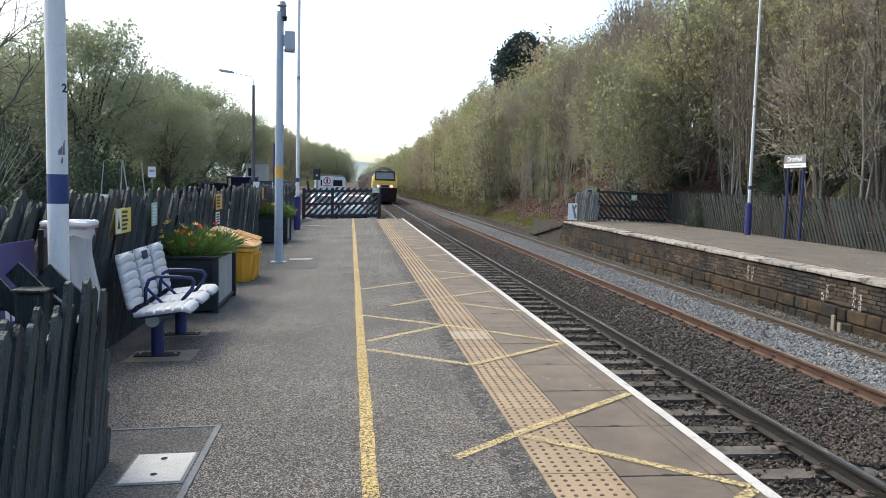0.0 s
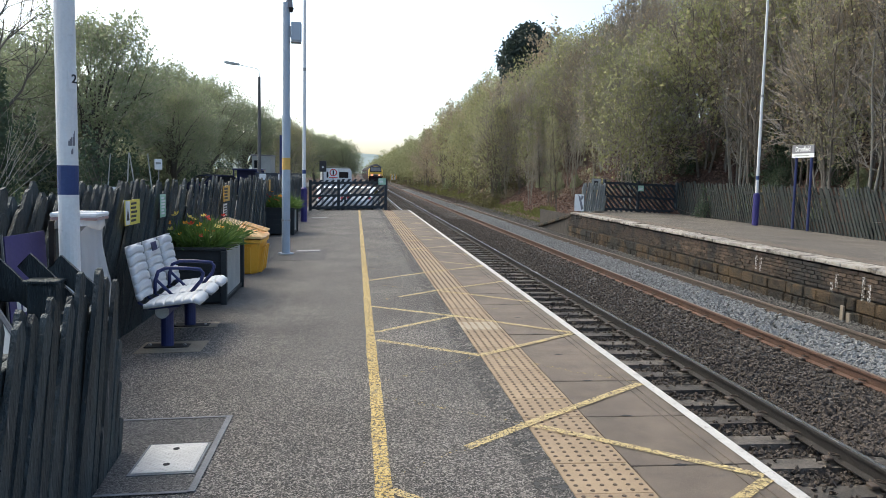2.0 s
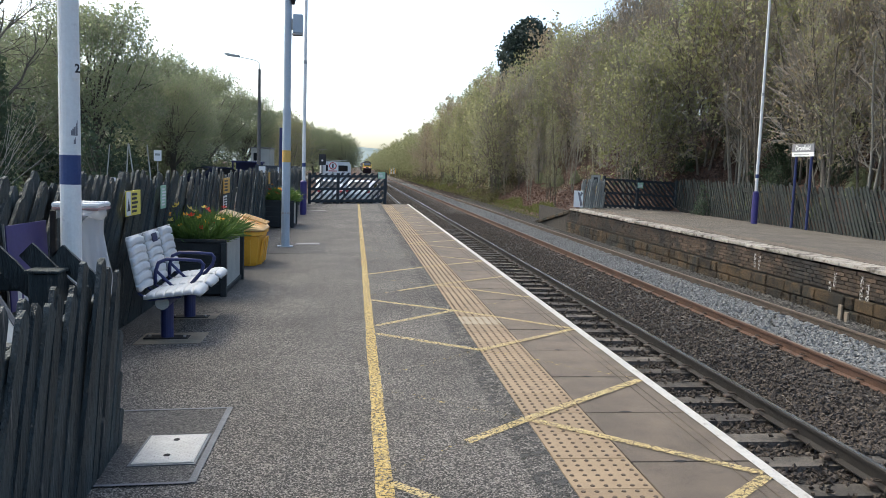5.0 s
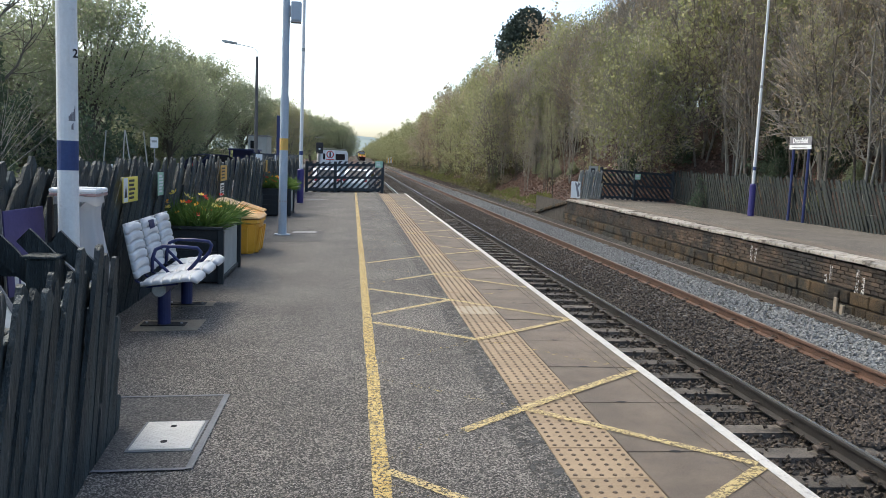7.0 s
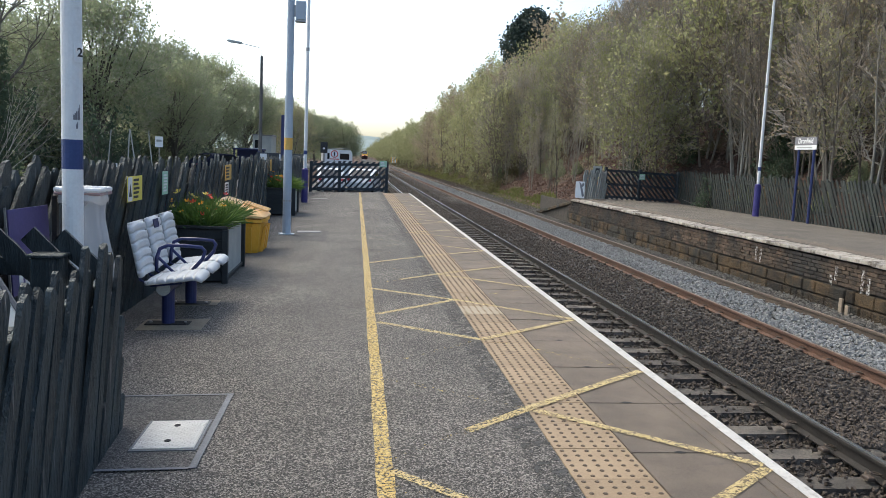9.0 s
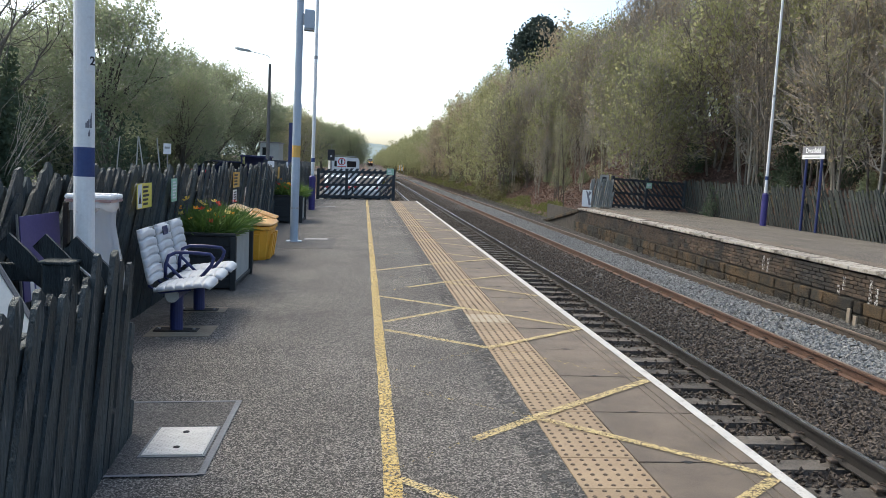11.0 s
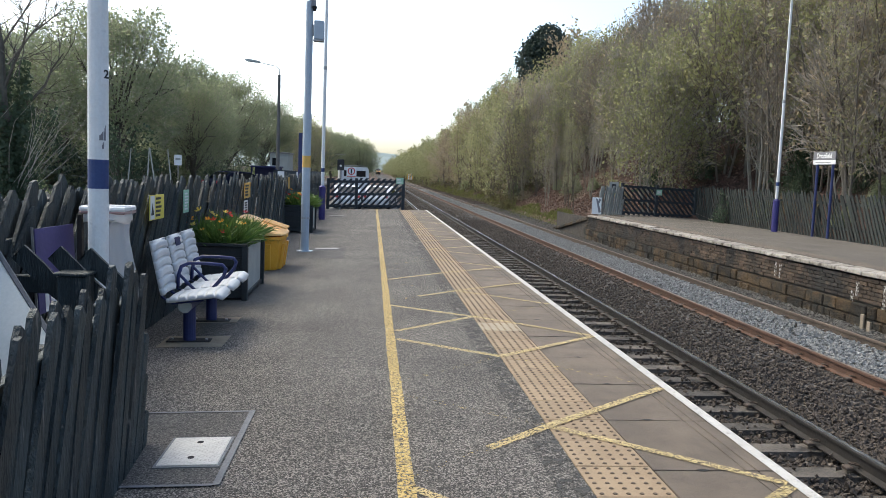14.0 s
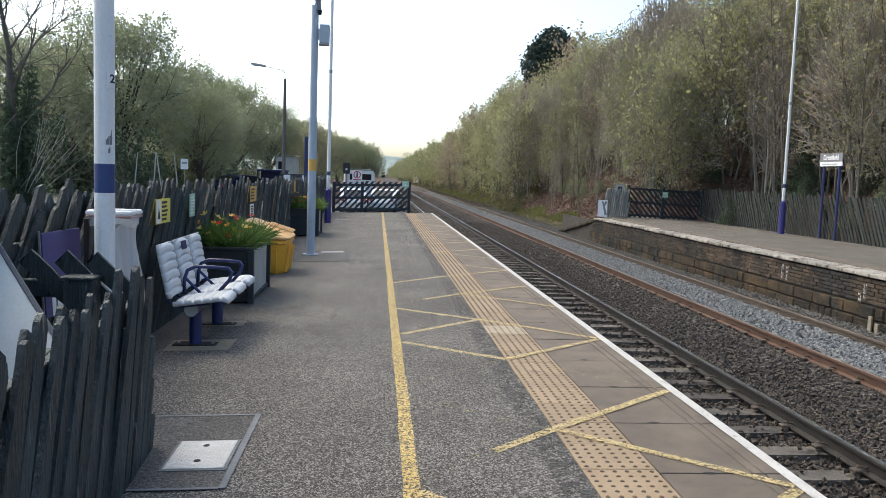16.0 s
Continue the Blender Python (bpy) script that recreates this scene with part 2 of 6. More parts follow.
def loft(sections, closed=True, bm=None):
    """Rings of equal length joined in order, with ends closed."""
    bm = bmesh.new() if bm is None else bm
    rings = [[bm.verts.new(p) for p in s] for s in sections]
    n = len(rings[0])
    for a, b in zip(rings, rings[1:]):
        for k in range(n if closed else n - 1):
            bm.faces.new((a[k], a[(k + 1) % n], b[(k + 1) % n], b[k]))
    if closed:
        bm.faces.new(rings[0][::-1])
        bm.faces.new(rings[-1])
    return bm


def words(text, size, material, parent, m, name="lettering", label=""):
    """Raised lettering in the built-in font, as a mesh."""
    cu = bpy.data.curves.new("text", "FONT")
    cu.body, cu.size, cu.align_x, cu.align_y, cu.extrude, cu.offset = text, size, "CENTER", "CENTER", 0.001, size * 0.025
    tmp = bpy.data.objects.new("tmp", cu)
    scene.collection.objects.link(tmp)
    me = bpy.data.meshes.new_from_object(tmp.evaluated_get(bpy.context.evaluated_depsgraph_get()))
    bpy.data.objects.remove(tmp)
    me.materials.clear()
    me.materials.append(material)
    return link(name, me, parent, m, label)


def smooth_step(a, b, v):
    t = min(1, max(0, (v - a) / (b - a)))
    return t * t * (3 - 2 * t)


# ---- ground ----
EDGE, FAR_EDGE, RAIL_Z = 1.12, 7.95, -0.88
RAILS = (1.882, 3.387, 5.382, 6.927)


def fall(x):
    """The platforms drain away from the track."""
    return -0.03 * max(0, -x) - 0.03 * max(0, x - 8.4)


def ground_z(x, y):
    z = -1.3
    if x < -3.4:
        z = -1.3 + 0.9 * smooth_step(-3.4, -6.0, x)
        z += 1.2 * smooth_step(-14, -40, x)
    foot = 13.2 - 3.7 * smooth_step(34, 41, y)
    if x > foot:
        rise = min(x - foot, 7.5) * 0.62 + 0.2 * min(1, x - foot)
        z += rise + 0.22 * max(0, min(x - foot - 7.5, 30))
        z += 0.25 * noise.noise((x * 0.5, y * 0.4, 3)) * min(1, (x - foot) / 2)
    return z


def build_ground():
    xs = np.unique(np.r_[np.linspace(-1800, -80, 12), np.linspace(-80, -6, 14), np.linspace(-6, 8.5, 7), np.linspace(8.5, 40, 44), np.linspace(40, 90, 10), np.linspace(90, 1800, 12)])
    ys = np.unique(np.r_[np.linspace(-300, -10, 8), np.linspace(-10, 120, 90), np.linspace(120, 600, 40), np.linspace(600, 3000, 18)])
    verts = [(x, y, ground_z(x, y)) for y in ys for x in xs]
    w = len(xs)
    faces = [(j * w + i, j * w + i + 1, (j + 1) * w + i + 1, (j + 1) * w + i) for j in range(len(ys) - 1) for i in range(w - 1)]
    me = bpy.data.meshes.new("mesh")
    me.from_pydata(verts, [], faces)
    me.materials.append(SOIL)
    for f in me.polygons:
        f.use_smooth = True
    tagged(link("ground", me), "brown leaf litter and thin grass on a railway bank", "ground", kind="structure")


def strip(name, outline, z_of, y0, y1, material, label, category="", steps=1, kind="structure", parent=None):
    """A long sheet with thickness along the line, from x pairs."""
    bm = bmesh.new()
    rows = []
    for k in range(steps + 1):
        y = y0 + (y1 - y0) * k / steps
        rows.append([bm.verts.new((x, y, z_of(x) if callable(z_of) else z_of)) for x in outline])
    for a, b in zip(rows, rows[1:]):
        for i in range(len(outline) - 1):
            bm.faces.new((a[i], a[i + 1], b[i + 1], b[i]))
    ob = part(name, bm, material, parent)
    return tagged(ob, label, category, kind=kind)


def build_platform():
    # body: brick-faced fill under the deck
    bm = bmesh.new()
    prof = [(-3.45, -1.2), (1.05, -1.2), (1.05, -0.075), (-0.004, -0.075), (-0.004, 0.0), (-3.45, fall(-3.45))]
    loft([[(x, y, z) for x, z in prof] for y in (-6, 32.45)], bm=bm)
    deck = tagged(part("platform", bm, ASPHALT), "grey worn asphalt platform with a slight fall to the fence", "platform", kind="structure")
    bm = bmesh.new()
    loft([[(-3.45, 32.46, -1.2), (1.05, 32.46, -1.2), (1.05, 32.46, -0.02), (-3.45, 32.46, -0.12)], [(-3.45, 39, -1.2), (1.05, 39, -1.2), (1.05, 39, -1.05), (-3.45, 39, -1.05)]], bm=bm)
    tagged(part("platform_ramp", bm, ASPHALT), "asphalt ramp down from the platform end", "ramp", kind="structure")
    return deck


def build_far_platform():
    bm = bmesh.new()
    prof = [(FAR_EDGE + 0.09, -1.2), (14.6, -1.2), (14.6, fall(14.6)), (8.45, 0), (8.45, -0.12), (FAR_EDGE + 0.09, -0.12)]
    loft([[(x, y, z) for x, z in prof] for y in (4, 33.0)], bm=bm)
    loft([[(9.6, y, -1.2), (14.6, y, -1.2), (14.6, y, fall(14.6)), (9.6, y, fall(9.6))] for y in (33.0, 37.5)], bm=bm)
    tagged(part("far_platform", bm, ASPHALT_FAR), "pale brown asphalt platform across the tracks", "platform", kind="structure")
    bm = bmesh.new()
    loft([[(FAR_EDGE + 0.09, 33, -1.2), (9.59, 33, -1.2), (9.59, 33, -0.03), (FAR_EDGE + 0.09, 33, -0.005)], [(FAR_EDGE + 0.09, 39.5, -1.2), (9.59, 39.5, -1.2), (9.59, 39.5, -1.0), (FAR_EDGE + 0.09, 39.5, -0.98)]], bm=bm)
    tagged(part("far_ramp", bm, ASPHALT_FAR), "ramp at the far platform's end", "ramp", kind="structure")


def build_track(name, x_left, x_right, side, top, side2, label):
    """Two flat-bottomed rails on concrete sleepers, with spring clips."""
    track = thing(name, label, "railway track", kind="structure")
    prof = [(-0.07, -0.159), (0.07, -0.159), (0.07, -0.148), (0.012, -0.13), (0.012, -0.045), (0.035, -0.032), (0.035, -0.006), (0.028, 0), (-0.028, 0), (-0.035, -0.006), (-0.035, -0.032), (-0.012, -0.045), (-0.012, -0.13), (-0.07, -0.148)]
    for x, mat in ((x_left, side), (x_right, side2)):
        bm = loft([[(x + px, y, RAIL_Z + pz) for px, pz in prof] for y in (-4, 60, 800)])
        rail = part("rail", bm, mat, track)
        bm = loft([[(x - 0.02, y, RAIL_Z + 0.002), (x + 0.02, y, RAIL_Z + 0.002), (x + 0.02, y, RAIL_Z + 0.004), (x - 0.02, y, RAIL_Z + 0.004)] for y in (-4, 60, 800)])
        part("running_band", bm, top, rail, "band polished by wheels")
    return track


def build_sleepers(track, xc, sunk, last):
    half = 1.25
    sec = [(-0.14, -0.2), (0.14, -0.2), (0.12, 0), (-0.12, 0)]
    bm = loft([[(x, p, q - (0.02 if abs(x) < 0.4 else 0)) for p, q in sec] for x in (-half, -0.45, 0.45, half)])
    me = as_mesh(bm, SLEEPER)
    bm = bmesh.new()
    for s in (-1, 1):
        pipe([(s * 0.06 + 0.05 * math.cos(a), 0.03 * math.sin(a), 0.035 + 0.02 * math.sin(a * 0.5)) for a in np.linspace(0.3, 5.6, 9)], 0.009, 5, bm)
        block(s * 0.12 - 0.035, s * 0.12 + 0.035, -0.05, 0.05, -0.005, 0.03, 0.008, bm)
    clip = as_mesh(bm, CLIP)
    y, k = 4.9, 0
    rng = random.Random(5)
    while y < last:
        ob = link("sleeper", me, track, pose(xc, y, RAIL_Z - 0.165 - sunk, 0, 0, rng.uniform(-0.6, 0.6)))
        if y < 34:
            for x in ((xc - 0.7525, xc + 0.7525) if xc > 4 else (xc + 0.7525,)):
                link("rail_clip", clip, track, pose(x, y, RAIL_Z - 0.15))
        y += 0.65
        k += 1


def stones(name, spots, size, material, label, seed):
    """Loose broken stones, one joined mesh."""
    rng = np.random.default_rng(seed)
    n = len(spots)
    base = np.array([(1, 0, 0), (-1, 0, 0), (0, 1, 0), (0, -1, 0), (0, 0, 1), (0, 0, -1)], float)
    tri = np.array([(0, 2, 4), (2, 1, 4), (1, 3, 4), (3, 0, 4), (2, 0, 5), (1, 2, 5), (3, 1, 5), (0, 3, 5)])
    q = rng.normal(size=(n, 4))
    q /= np.linalg.norm(q, axis=1)[:, None]
    w, x, y, z = q.T
    rot = np.stack([1 - 2 * (y * y + z * z), 2 * (x * y - z * w), 2 * (x * z + y * w), 2 * (x * y + z * w), 1 - 2 * (x * x + z * z), 2 * (y * z - x * w), 2 * (x * z - y * w), 2 * (y * z + x * w), 1 - 2 * (x * x + y * y)], 1).reshape(n, 3, 3)
    s = size * rng.uniform(0.6, 1.35, (n, 1, 3)) * rng.uniform(0.75, 1.25, (n, 6, 1))
    v = np.einsum("nij,nkj->nki", rot, base[None] * s) + spots[:, None, :]
    f = tri[None] + (np.arange(n) * 6)[:, None, None]
    me = bpy.data.meshes.new("mesh")
    me.from_pydata(v.reshape(-1, 3).tolist(), [], f.reshape(-1, 3).tolist())
    me.materials.append(material)
    return tagged(link(name, me), label, "gravel", kind="stuff")


def ballast_z(x):
    return RAIL_Z - 0.19 - 0.02 * abs(math.sin(x * 2.1))


def build_ballast():
    strip("ballast_bed", [0.9, 1.4, 2.0, 3.6, 4.4, 5.2, 7.2, 8.1, 9.3], lambda x: {0.9: -1.10, 1.4: -1.12, 2.0: -1.125, 3.6: -1.11, 4.4: -1.07, 5.2: -1.05, 7.2: -1.04, 8.1: -1.06}.get(x, -1.4), -4, 800, BALLAST, "bed of brown railway ballast", "gravel", 120)
    rng = np.random.default_rng(3)

    def spots(n, x0, x1, y0, y1, z):
        # thinner with distance
        u = rng.uniform(size=n)
        y = y0 + (y1 - y0) * u ** 1.7
        x = rng.uniform(x0, x1, n)
        return np.stack([x, y, z + rng.uniform(-0.015, 0.018, n)], 1)
    a = spots(19000, 1.15, 4.0, 5.5, 40, -1.105)
    b = spots(14000, 3.5, 5.32, 7, 45, -1.05)
    stones("brown_ballast", np.concatenate([a, b]), 0.028, STONE_BROWN, "loose dark brown ballast stones between the sleepers", 1)
    far = np.concatenate([spots(9000, 1.2, 5.3, 34, 130, -1.08), spots(3500, 7.0, 9.0, 70, 150, -1.06)])
    stones("brown_ballast", far, 0.06, STONE_BROWN, "dark brown ballast stones further down the line", 6)
    stones("grey_ballast", spots(3500, 5.45, 6.86, 42, 120, -1.02), 0.055, STONE_GREY, "grey ballast between the far rails down the line", 7)
    # spilt stones lying on the sleepers
    stones("brown_ballast", spots(1900, 1.25, 3.9, 5.5, 34, -1.04), 0.026, STONE_BROWN, "small dark stones spilt over the sleepers", 8)
    g = spots(15000, 5.45, 6.86, 8.5, 50, -1.0)
    stones("grey_ballast", g, 0.031, STONE_GREY, "fresh pale grey ballast between the rails of the far track", 2)
    h = np.concatenate([spots(8000, 7.0, 7.97, 10, 45, -1.03), spots(3500, 7.6, 8.9, 39, 75, -1.06)])
    stones("cess_ballast", h, 0.033, surface("ballast_stone_mixed", (0.05, 0.046, 0.042), (0.2, 0.185, 0.165), 13, 60, 0.9, 0.2, vary=0), "mixed grey and brown ballast along the platform wall", 4)


build_ground()
near_deck = build_platform()
build_far_platform()
build_ballast()
TRACK_1 = build_track("near_track", RAILS[0], RAILS[1], RAIL_SIDE, RAIL_TOP, RAIL_SIDE, "dark rails with bright polished heads on concrete sleepers")
TRACK_2 = build_track("far_track", RAILS[2], RAILS[3], RAIL_RUST, RAIL_TOP_RUSTY, RAIL_TAN, "rust-orange rails half sunk in grey ballast")
build_sleepers(TRACK_1, (RAILS[0] + RAILS[1]) / 2, 0.018, 90)
build_sleepers(TRACK_2, (RAILS[2] + RAILS[3]) / 2, 0.05, 40)

class Grown:
    """Collects tubes and leaves into plain vertex and face lists."""

    def __init__(self):
        self.v, self.f = [], []

    def tube(self, pts, r0, r1, sides):
        n0 = len(self.v)
        side = None
        for i, p in enumerate(pts):
            d = (pts[min(i + 1, len(pts) - 1)] - pts[max(i - 1, 0)])
            d = d / (np.linalg.norm(d) + 1e-9)
            if side is None:
                side = np.cross(d, (0.3, 0.8, 0.52))
            side = side - d * side.dot(d)
            side = side / (np.linalg.norm(side) + 1e-9)
            up = np.cross(d, side)
            r = r0 + (r1 - r0) * i / (len(pts) - 1)
            for k in range(sides):
                a = 2 * math.pi * k / sides
                self.v.append(p + (side * math.cos(a) + up * math.sin(a)) * r)
        for i in range(len(pts) - 1):
            for k in range(sides):
                a, b = n0 + i * sides + k, n0 + i * sides + (k + 1) % sides
                self.f.append((a, b, b + sides, a + sides))

    def leaf(self, p, s, rng):
        n = rng.normal(size=3)
        n /= np.linalg.norm(n)
        a = np.cross(n, rng.normal(size=3))
        a /= np.linalg.norm(a)
        b = np.cross(n, a)
        i = len(self.v)
        self.v += [p - a * s, p + b * s * 0.55 + n * s * 0.15, p + a * s, p - b * s * 0.55 + n * s * 0.15]
        self.f.append((i, i + 1, i + 2, i + 3))

    def mesh(self, material):
        me = bpy.data.meshes.new("mesh")
        me.from_pydata([tuple(p) for p in self.v], [], self.f)
        me.materials.append(material)
        return me


def bent(p, d, length, rng, segs, wander, lift):
    pts = [p]
    d = d / np.linalg.norm(d)
    for k in range(segs):
        d = d + rng.normal(size=3) * wander + np.array((0, 0, lift))
        d /= np.linalg.norm(d)
        pts.append(pts[-1] + d * length / segs)
    return pts



# ---- platform surface ----
CHEQUER = surface("galvanised_cover", (0.42, 0.41, 0.40), (0.60, 0.59, 0.57), 6, 90, 0.5, 0.2, metal=0.2, vary=0, stain=(0.26, 0.24, 0.22), stain_scale=12, stain_cut=0.62)
WORN_PLATE = surface("worn_cover_plate", (0.10, 0.098, 0.095), (0.34, 0.335, 0.32), 14, 70, 0.6, 0.3, metal=0.1, vary=0)
GROUT = surface("cover_frame", (0.10, 0.105, 0.12), (0.17, 0.175, 0.19), 8, 70, 0.7, 0.2, vary=0)
# near-black colour for the shade inside joints, grooves and holes
DARK = surface("void_shade", (0.01, 0.01, 0.01), (0.02, 0.02, 0.02), 8, 70, 0.9, 0, vary=0)


def lie(x0, x1, y0, y1, lift, material, name, parent=None, thick=0.002):
    """A thin layer that lies on the sloping platform."""
    bm = loft([[(x, y, fall(x) + lift - thick), (x2, y, fall(x2) + lift - thick), (x2, y, fall(x2) + lift), (x, y, fall(x) + lift)] for y, x, x2 in ((y0, x0, x1), (y1, x0, x1))])
    return part(name, bm, material, parent)


def stripe(p, q, width, lift, material, parent, name="hatch_line"):
    p, q = Vector(p), Vector(q)
    d = (q - p).normalized()
    s = Vector((-d.y, d.x)) * width / 2
    bm = bmesh.new()
    n = 4
    lo = [bm.verts.new((*(p + (q - p) * k / n + s), fall((p + (q - p) * k / n + s).x) + lift)) for k in range(n + 1)]
    hi = [bm.verts.new((*(p + (q - p) * k / n - s), fall((p + (q - p) * k / n - s).x) + lift)) for k in range(n + 1)]
    for k in range(n):
        bm.faces.new((lo[k], hi[k], hi[k + 1], lo[k + 1]))
    return part(name, bm, material, parent)


def build_markings():
    mark = thing("yellow_markings", "worn yellow waiting line and faded diagonal hatching on the platform", "road marking", kind="structure")
    bm = bmesh.new()
    prev = None
    for k in range(321):
        y = -2 + k * 34.4 / 320
        w = 0.042 + 0.007 * noise.noise((y * 3, 0, 0)) + 0.006 * noise.noise((y * 14, 3, 0))
        x = -0.895 + 0.006 * noise.noise((y * 0.8, 5, 0))
        cur = [bm.verts.new((x - w, y, fall(x - w) + 0.004)), bm.verts.new((x + w, y, fall(x + w) + 0.004))]
        if prev:
            bm.faces.new((prev[0], prev[1], cur[1], cur[0]))
        prev = cur
    part("waiting_line", bm, YELLOW, mark)
    step, slope = 1.83, 0.87
    for k in range(-2, 15):
        y = 4.8 + step * k
        for s in (1, -1):
            # fresh on the slabs, faded on the asphalt
            stripe((0.0, y), (1.03, y + s * slope * 1.03), 0.066, 0.008, YELLOW_WORN if (k + s) % 3 or k < 1 else YELLOW_FAINT, mark)
            # the stretch of each line that traffic has left on the asphalt
            left = {(0, 1): -0.42, (2, 1): -0.84, (2, -1): -0.86, (3, 1): -0.5, (4, 1): -0.86, (1, -1): -0.84}.get((k, s))
            stripe((-0.86, y - s * slope * 0.86), (0.0, y), 0.05, 0.004, YELLOW_FAINT, mark)
            if left is not None:
                stripe((left, y + s * slope * left), (0.0, y), 0.07, 0.006, YELLOW_WORN, mark)
    stripe((-0.86, 3.9), (-0.46, 3.46), 0.06, 0.006, YELLOW_WORN, mark)
    for x0, x1 in ((-0.17, -0.003),):
        part("tar_seam", loft([[(x, y, fall(x) + 0.003) for x in (x0, x1)] for y in np.linspace(-2, 32.2, 20)], False), TAR, mark, "ragged tar seam along the slabs")
    # white line on the coping's edge
    bm = bmesh.new()
    prev = None
    for k in range(220):
        y = -2 + k * 34.4 / 219
        x0 = 1.045 + 0.004 * noise.noise((y * 4, 1, 0))
        cur = [bm.verts.new((x0, y, 0.006)), bm.verts.new((1.117, y, 0.006))]
        if prev:
            bm.faces.new((prev[0], prev[1], cur[1], cur[0]))
        prev = cur
    part("edge_line", bm, WHITE_LINE, mark, "scuffed white line at the platform edge")


def build_coping(deck):
    """Edge slabs with two grooves, and studded slabs behind them."""
    rng = random.Random(8)
    pieces = []
    for shade in range(3):
        bm = bmesh.new()
        for x0, x1 in ((0.404, 0.902), (0.908, 0.962), (0.968, EDGE)):
            block(x0, x1, -0.4205, 0.4205, -0.075, 0.0, 0.003, bm)
        block(0.404, EDGE, -0.4205, 0.4205, -0.09, -0.02, 0, bm)
        pieces.append(as_mesh(bm, COPING))
    y = 4.09 - 0.855 * 7.5
    while y < 32.3:
        link("coping_slab", rng.choice(pieces), deck, pose(0, y, rng.uniform(-0.002, 0.002), rng.uniform(-0.15, 0.15)))
        y += 0.855
    # flat dark diamonds on the joints, painting the shade inside lifting holes
    bm = bmesh.new()
    for k in range(14):
        y = 4.09 + 0.855 * k
        bm.faces.new([bm.verts.new(q) for q in ((0.62, y, 0.004), (0.665, y - 0.02, 0.004), (0.71, y, 0.004), (0.665, y + 0.02, 0.004))])
    part("joint_hole", bm, DARK, deck)
    # dark strips fill joints and grooves, giving their shade as colour
    bm = bmesh.new()
    for k in range(40):
        y = 4.09 - 0.855 * 7 + 0.855 * k
        if y < 32.3:
            block(0.404, EDGE - 0.01, y - 0.007, y + 0.007, -0.05, -0.012, 0, bm)
    for x in (0.905, 0.965):
        block(x - 0.004, x + 0.004, -2, 32.3, -0.018, -0.006, 0, bm)
    part("joint_shadow_gap", bm, DARK, deck, "dark strip between the edge slabs, the shade of open joints put in as colour")

    def studded(material, dome):
        bm = block(0, 0.396, -0.198, 0.198, -0.06, 0.0, 0.003)
        me = as_mesh(bm, material)
        me.materials.append(dome)
        bm = bmesh.new()
        bm.from_mesh(me)
        for i in range(6):
            for j in range(6):
                cx, cy = 0.033 + i * 0.066, -0.165 + j * 0.066
                r = [bm.verts.new((cx + 0.0135 * math.cos(a), cy + 0.0135 * math.sin(a), 0.0002)) for a in np.linspace(0, 2 * math.pi, 7)[:-1]]
                t = [bm.verts.new((cx + 0.009 * math.cos(a), cy + 0.009 * math.sin(a), 0.005)) for a in np.linspace(0, 2 * math.pi, 7)[:-1]]
                for k in range(6):
                    bm.faces.new((r[k], r[(k + 1) % 6], t[(k + 1) % 6], t[k])).material_index = 1
                bm.faces.new(t).material_index = 1
        bm.to_mesh(me)
        bm.free()
        return me
    buff, pale = studded(TACTILE, STUD), studded(TACTILE_PALE, TACTILE)
    for k in range(84):
        y = 3.95 - 0.4 * 14 + 0.4 * k
        if y < 32.2:
            link("tactile_slab", pale if k == 24 else buff, deck, pose(0.002, y, rng.uniform(-0.0015, 0.0015), 0, 0, rng.uniform(-0.1, 0.1)))


def build_covers():
    patch = tagged(lie(-2.56, -1.83, 4.01, 5.20, 0.004, ASPHALT_NEW, "asphalt_patch"), "dark brown patch of newer asphalt with a grey border", "pavement patch", kind="structure")
    for a in ((-2.56, -1.80, 5.19, 5.215), (-1.835, -1.80, 4.0, 5.19), (-2.45, -1.835, 3.99, 4.015)):
        lie(*a, 0.008, GROUT, "border", patch)
    cov = thing("access_cover", "pale galvanised chequer-plate access cover set in the platform", "manhole cover", pose(-2.015, 4.475, fall(-2.015) + 0.008, 0, -1.72, 0))
    part("frame", block(-0.17, 0.17, -0.235, 0.235, -0.004, 0.001), GROUT, cov)
    bm = block(-0.155, 0.155, -0.215, 0.215, -0.001, 0.006, 0.002)
    for i in range(15):
        for j in range(21):
            a = 45 if (i + j) % 2 else -45
            block(-0.008, 0.008, -0.0025, 0.0025, 0, 0.0018, 0, bm, pose(-0.143 + i * 0.0205, -0.2 + j * 0.02, 0.0055, 0, 0, a))
    part("plate", bm, CHEQUER, cov)
    for y in (-0.11, 0.13):
        part("lifting_hole", rod((0.0, y, 0.004), (0.0, y, 0.009), 0.018, sides=10), DARK, cov)
    pad = tagged(lie(-2.55, -1.57, 14.2, 16.1, 0.004, ASPHALT_NEW, "asphalt_patch"), "dark asphalt patch round the camera mast", "pavement patch", kind="structure")
    for name, (x, y), (w, d) in (("inspection_cover", (-1.95, 15.85), (0.42, 0.3)), ("inspection_cover", (-2.25, 27.2), (0.5, 0.35))):
        c = thing(name, "small pale metal inspection cover flush with the asphalt", "manhole cover", pose(x, y, fall(x) + 0.008, 0, -1.72, 0))
        part("frame", block(-w / 2 - 0.02, w / 2 + 0.02, -d / 2 - 0.02, d / 2 + 0.02, -0.003, 0.001), GROUT, c)
        part("plate", block(-w / 2, w / 2, -d / 2, d / 2, -0.001, 0.005, 0.002), WORN_PLATE, c)


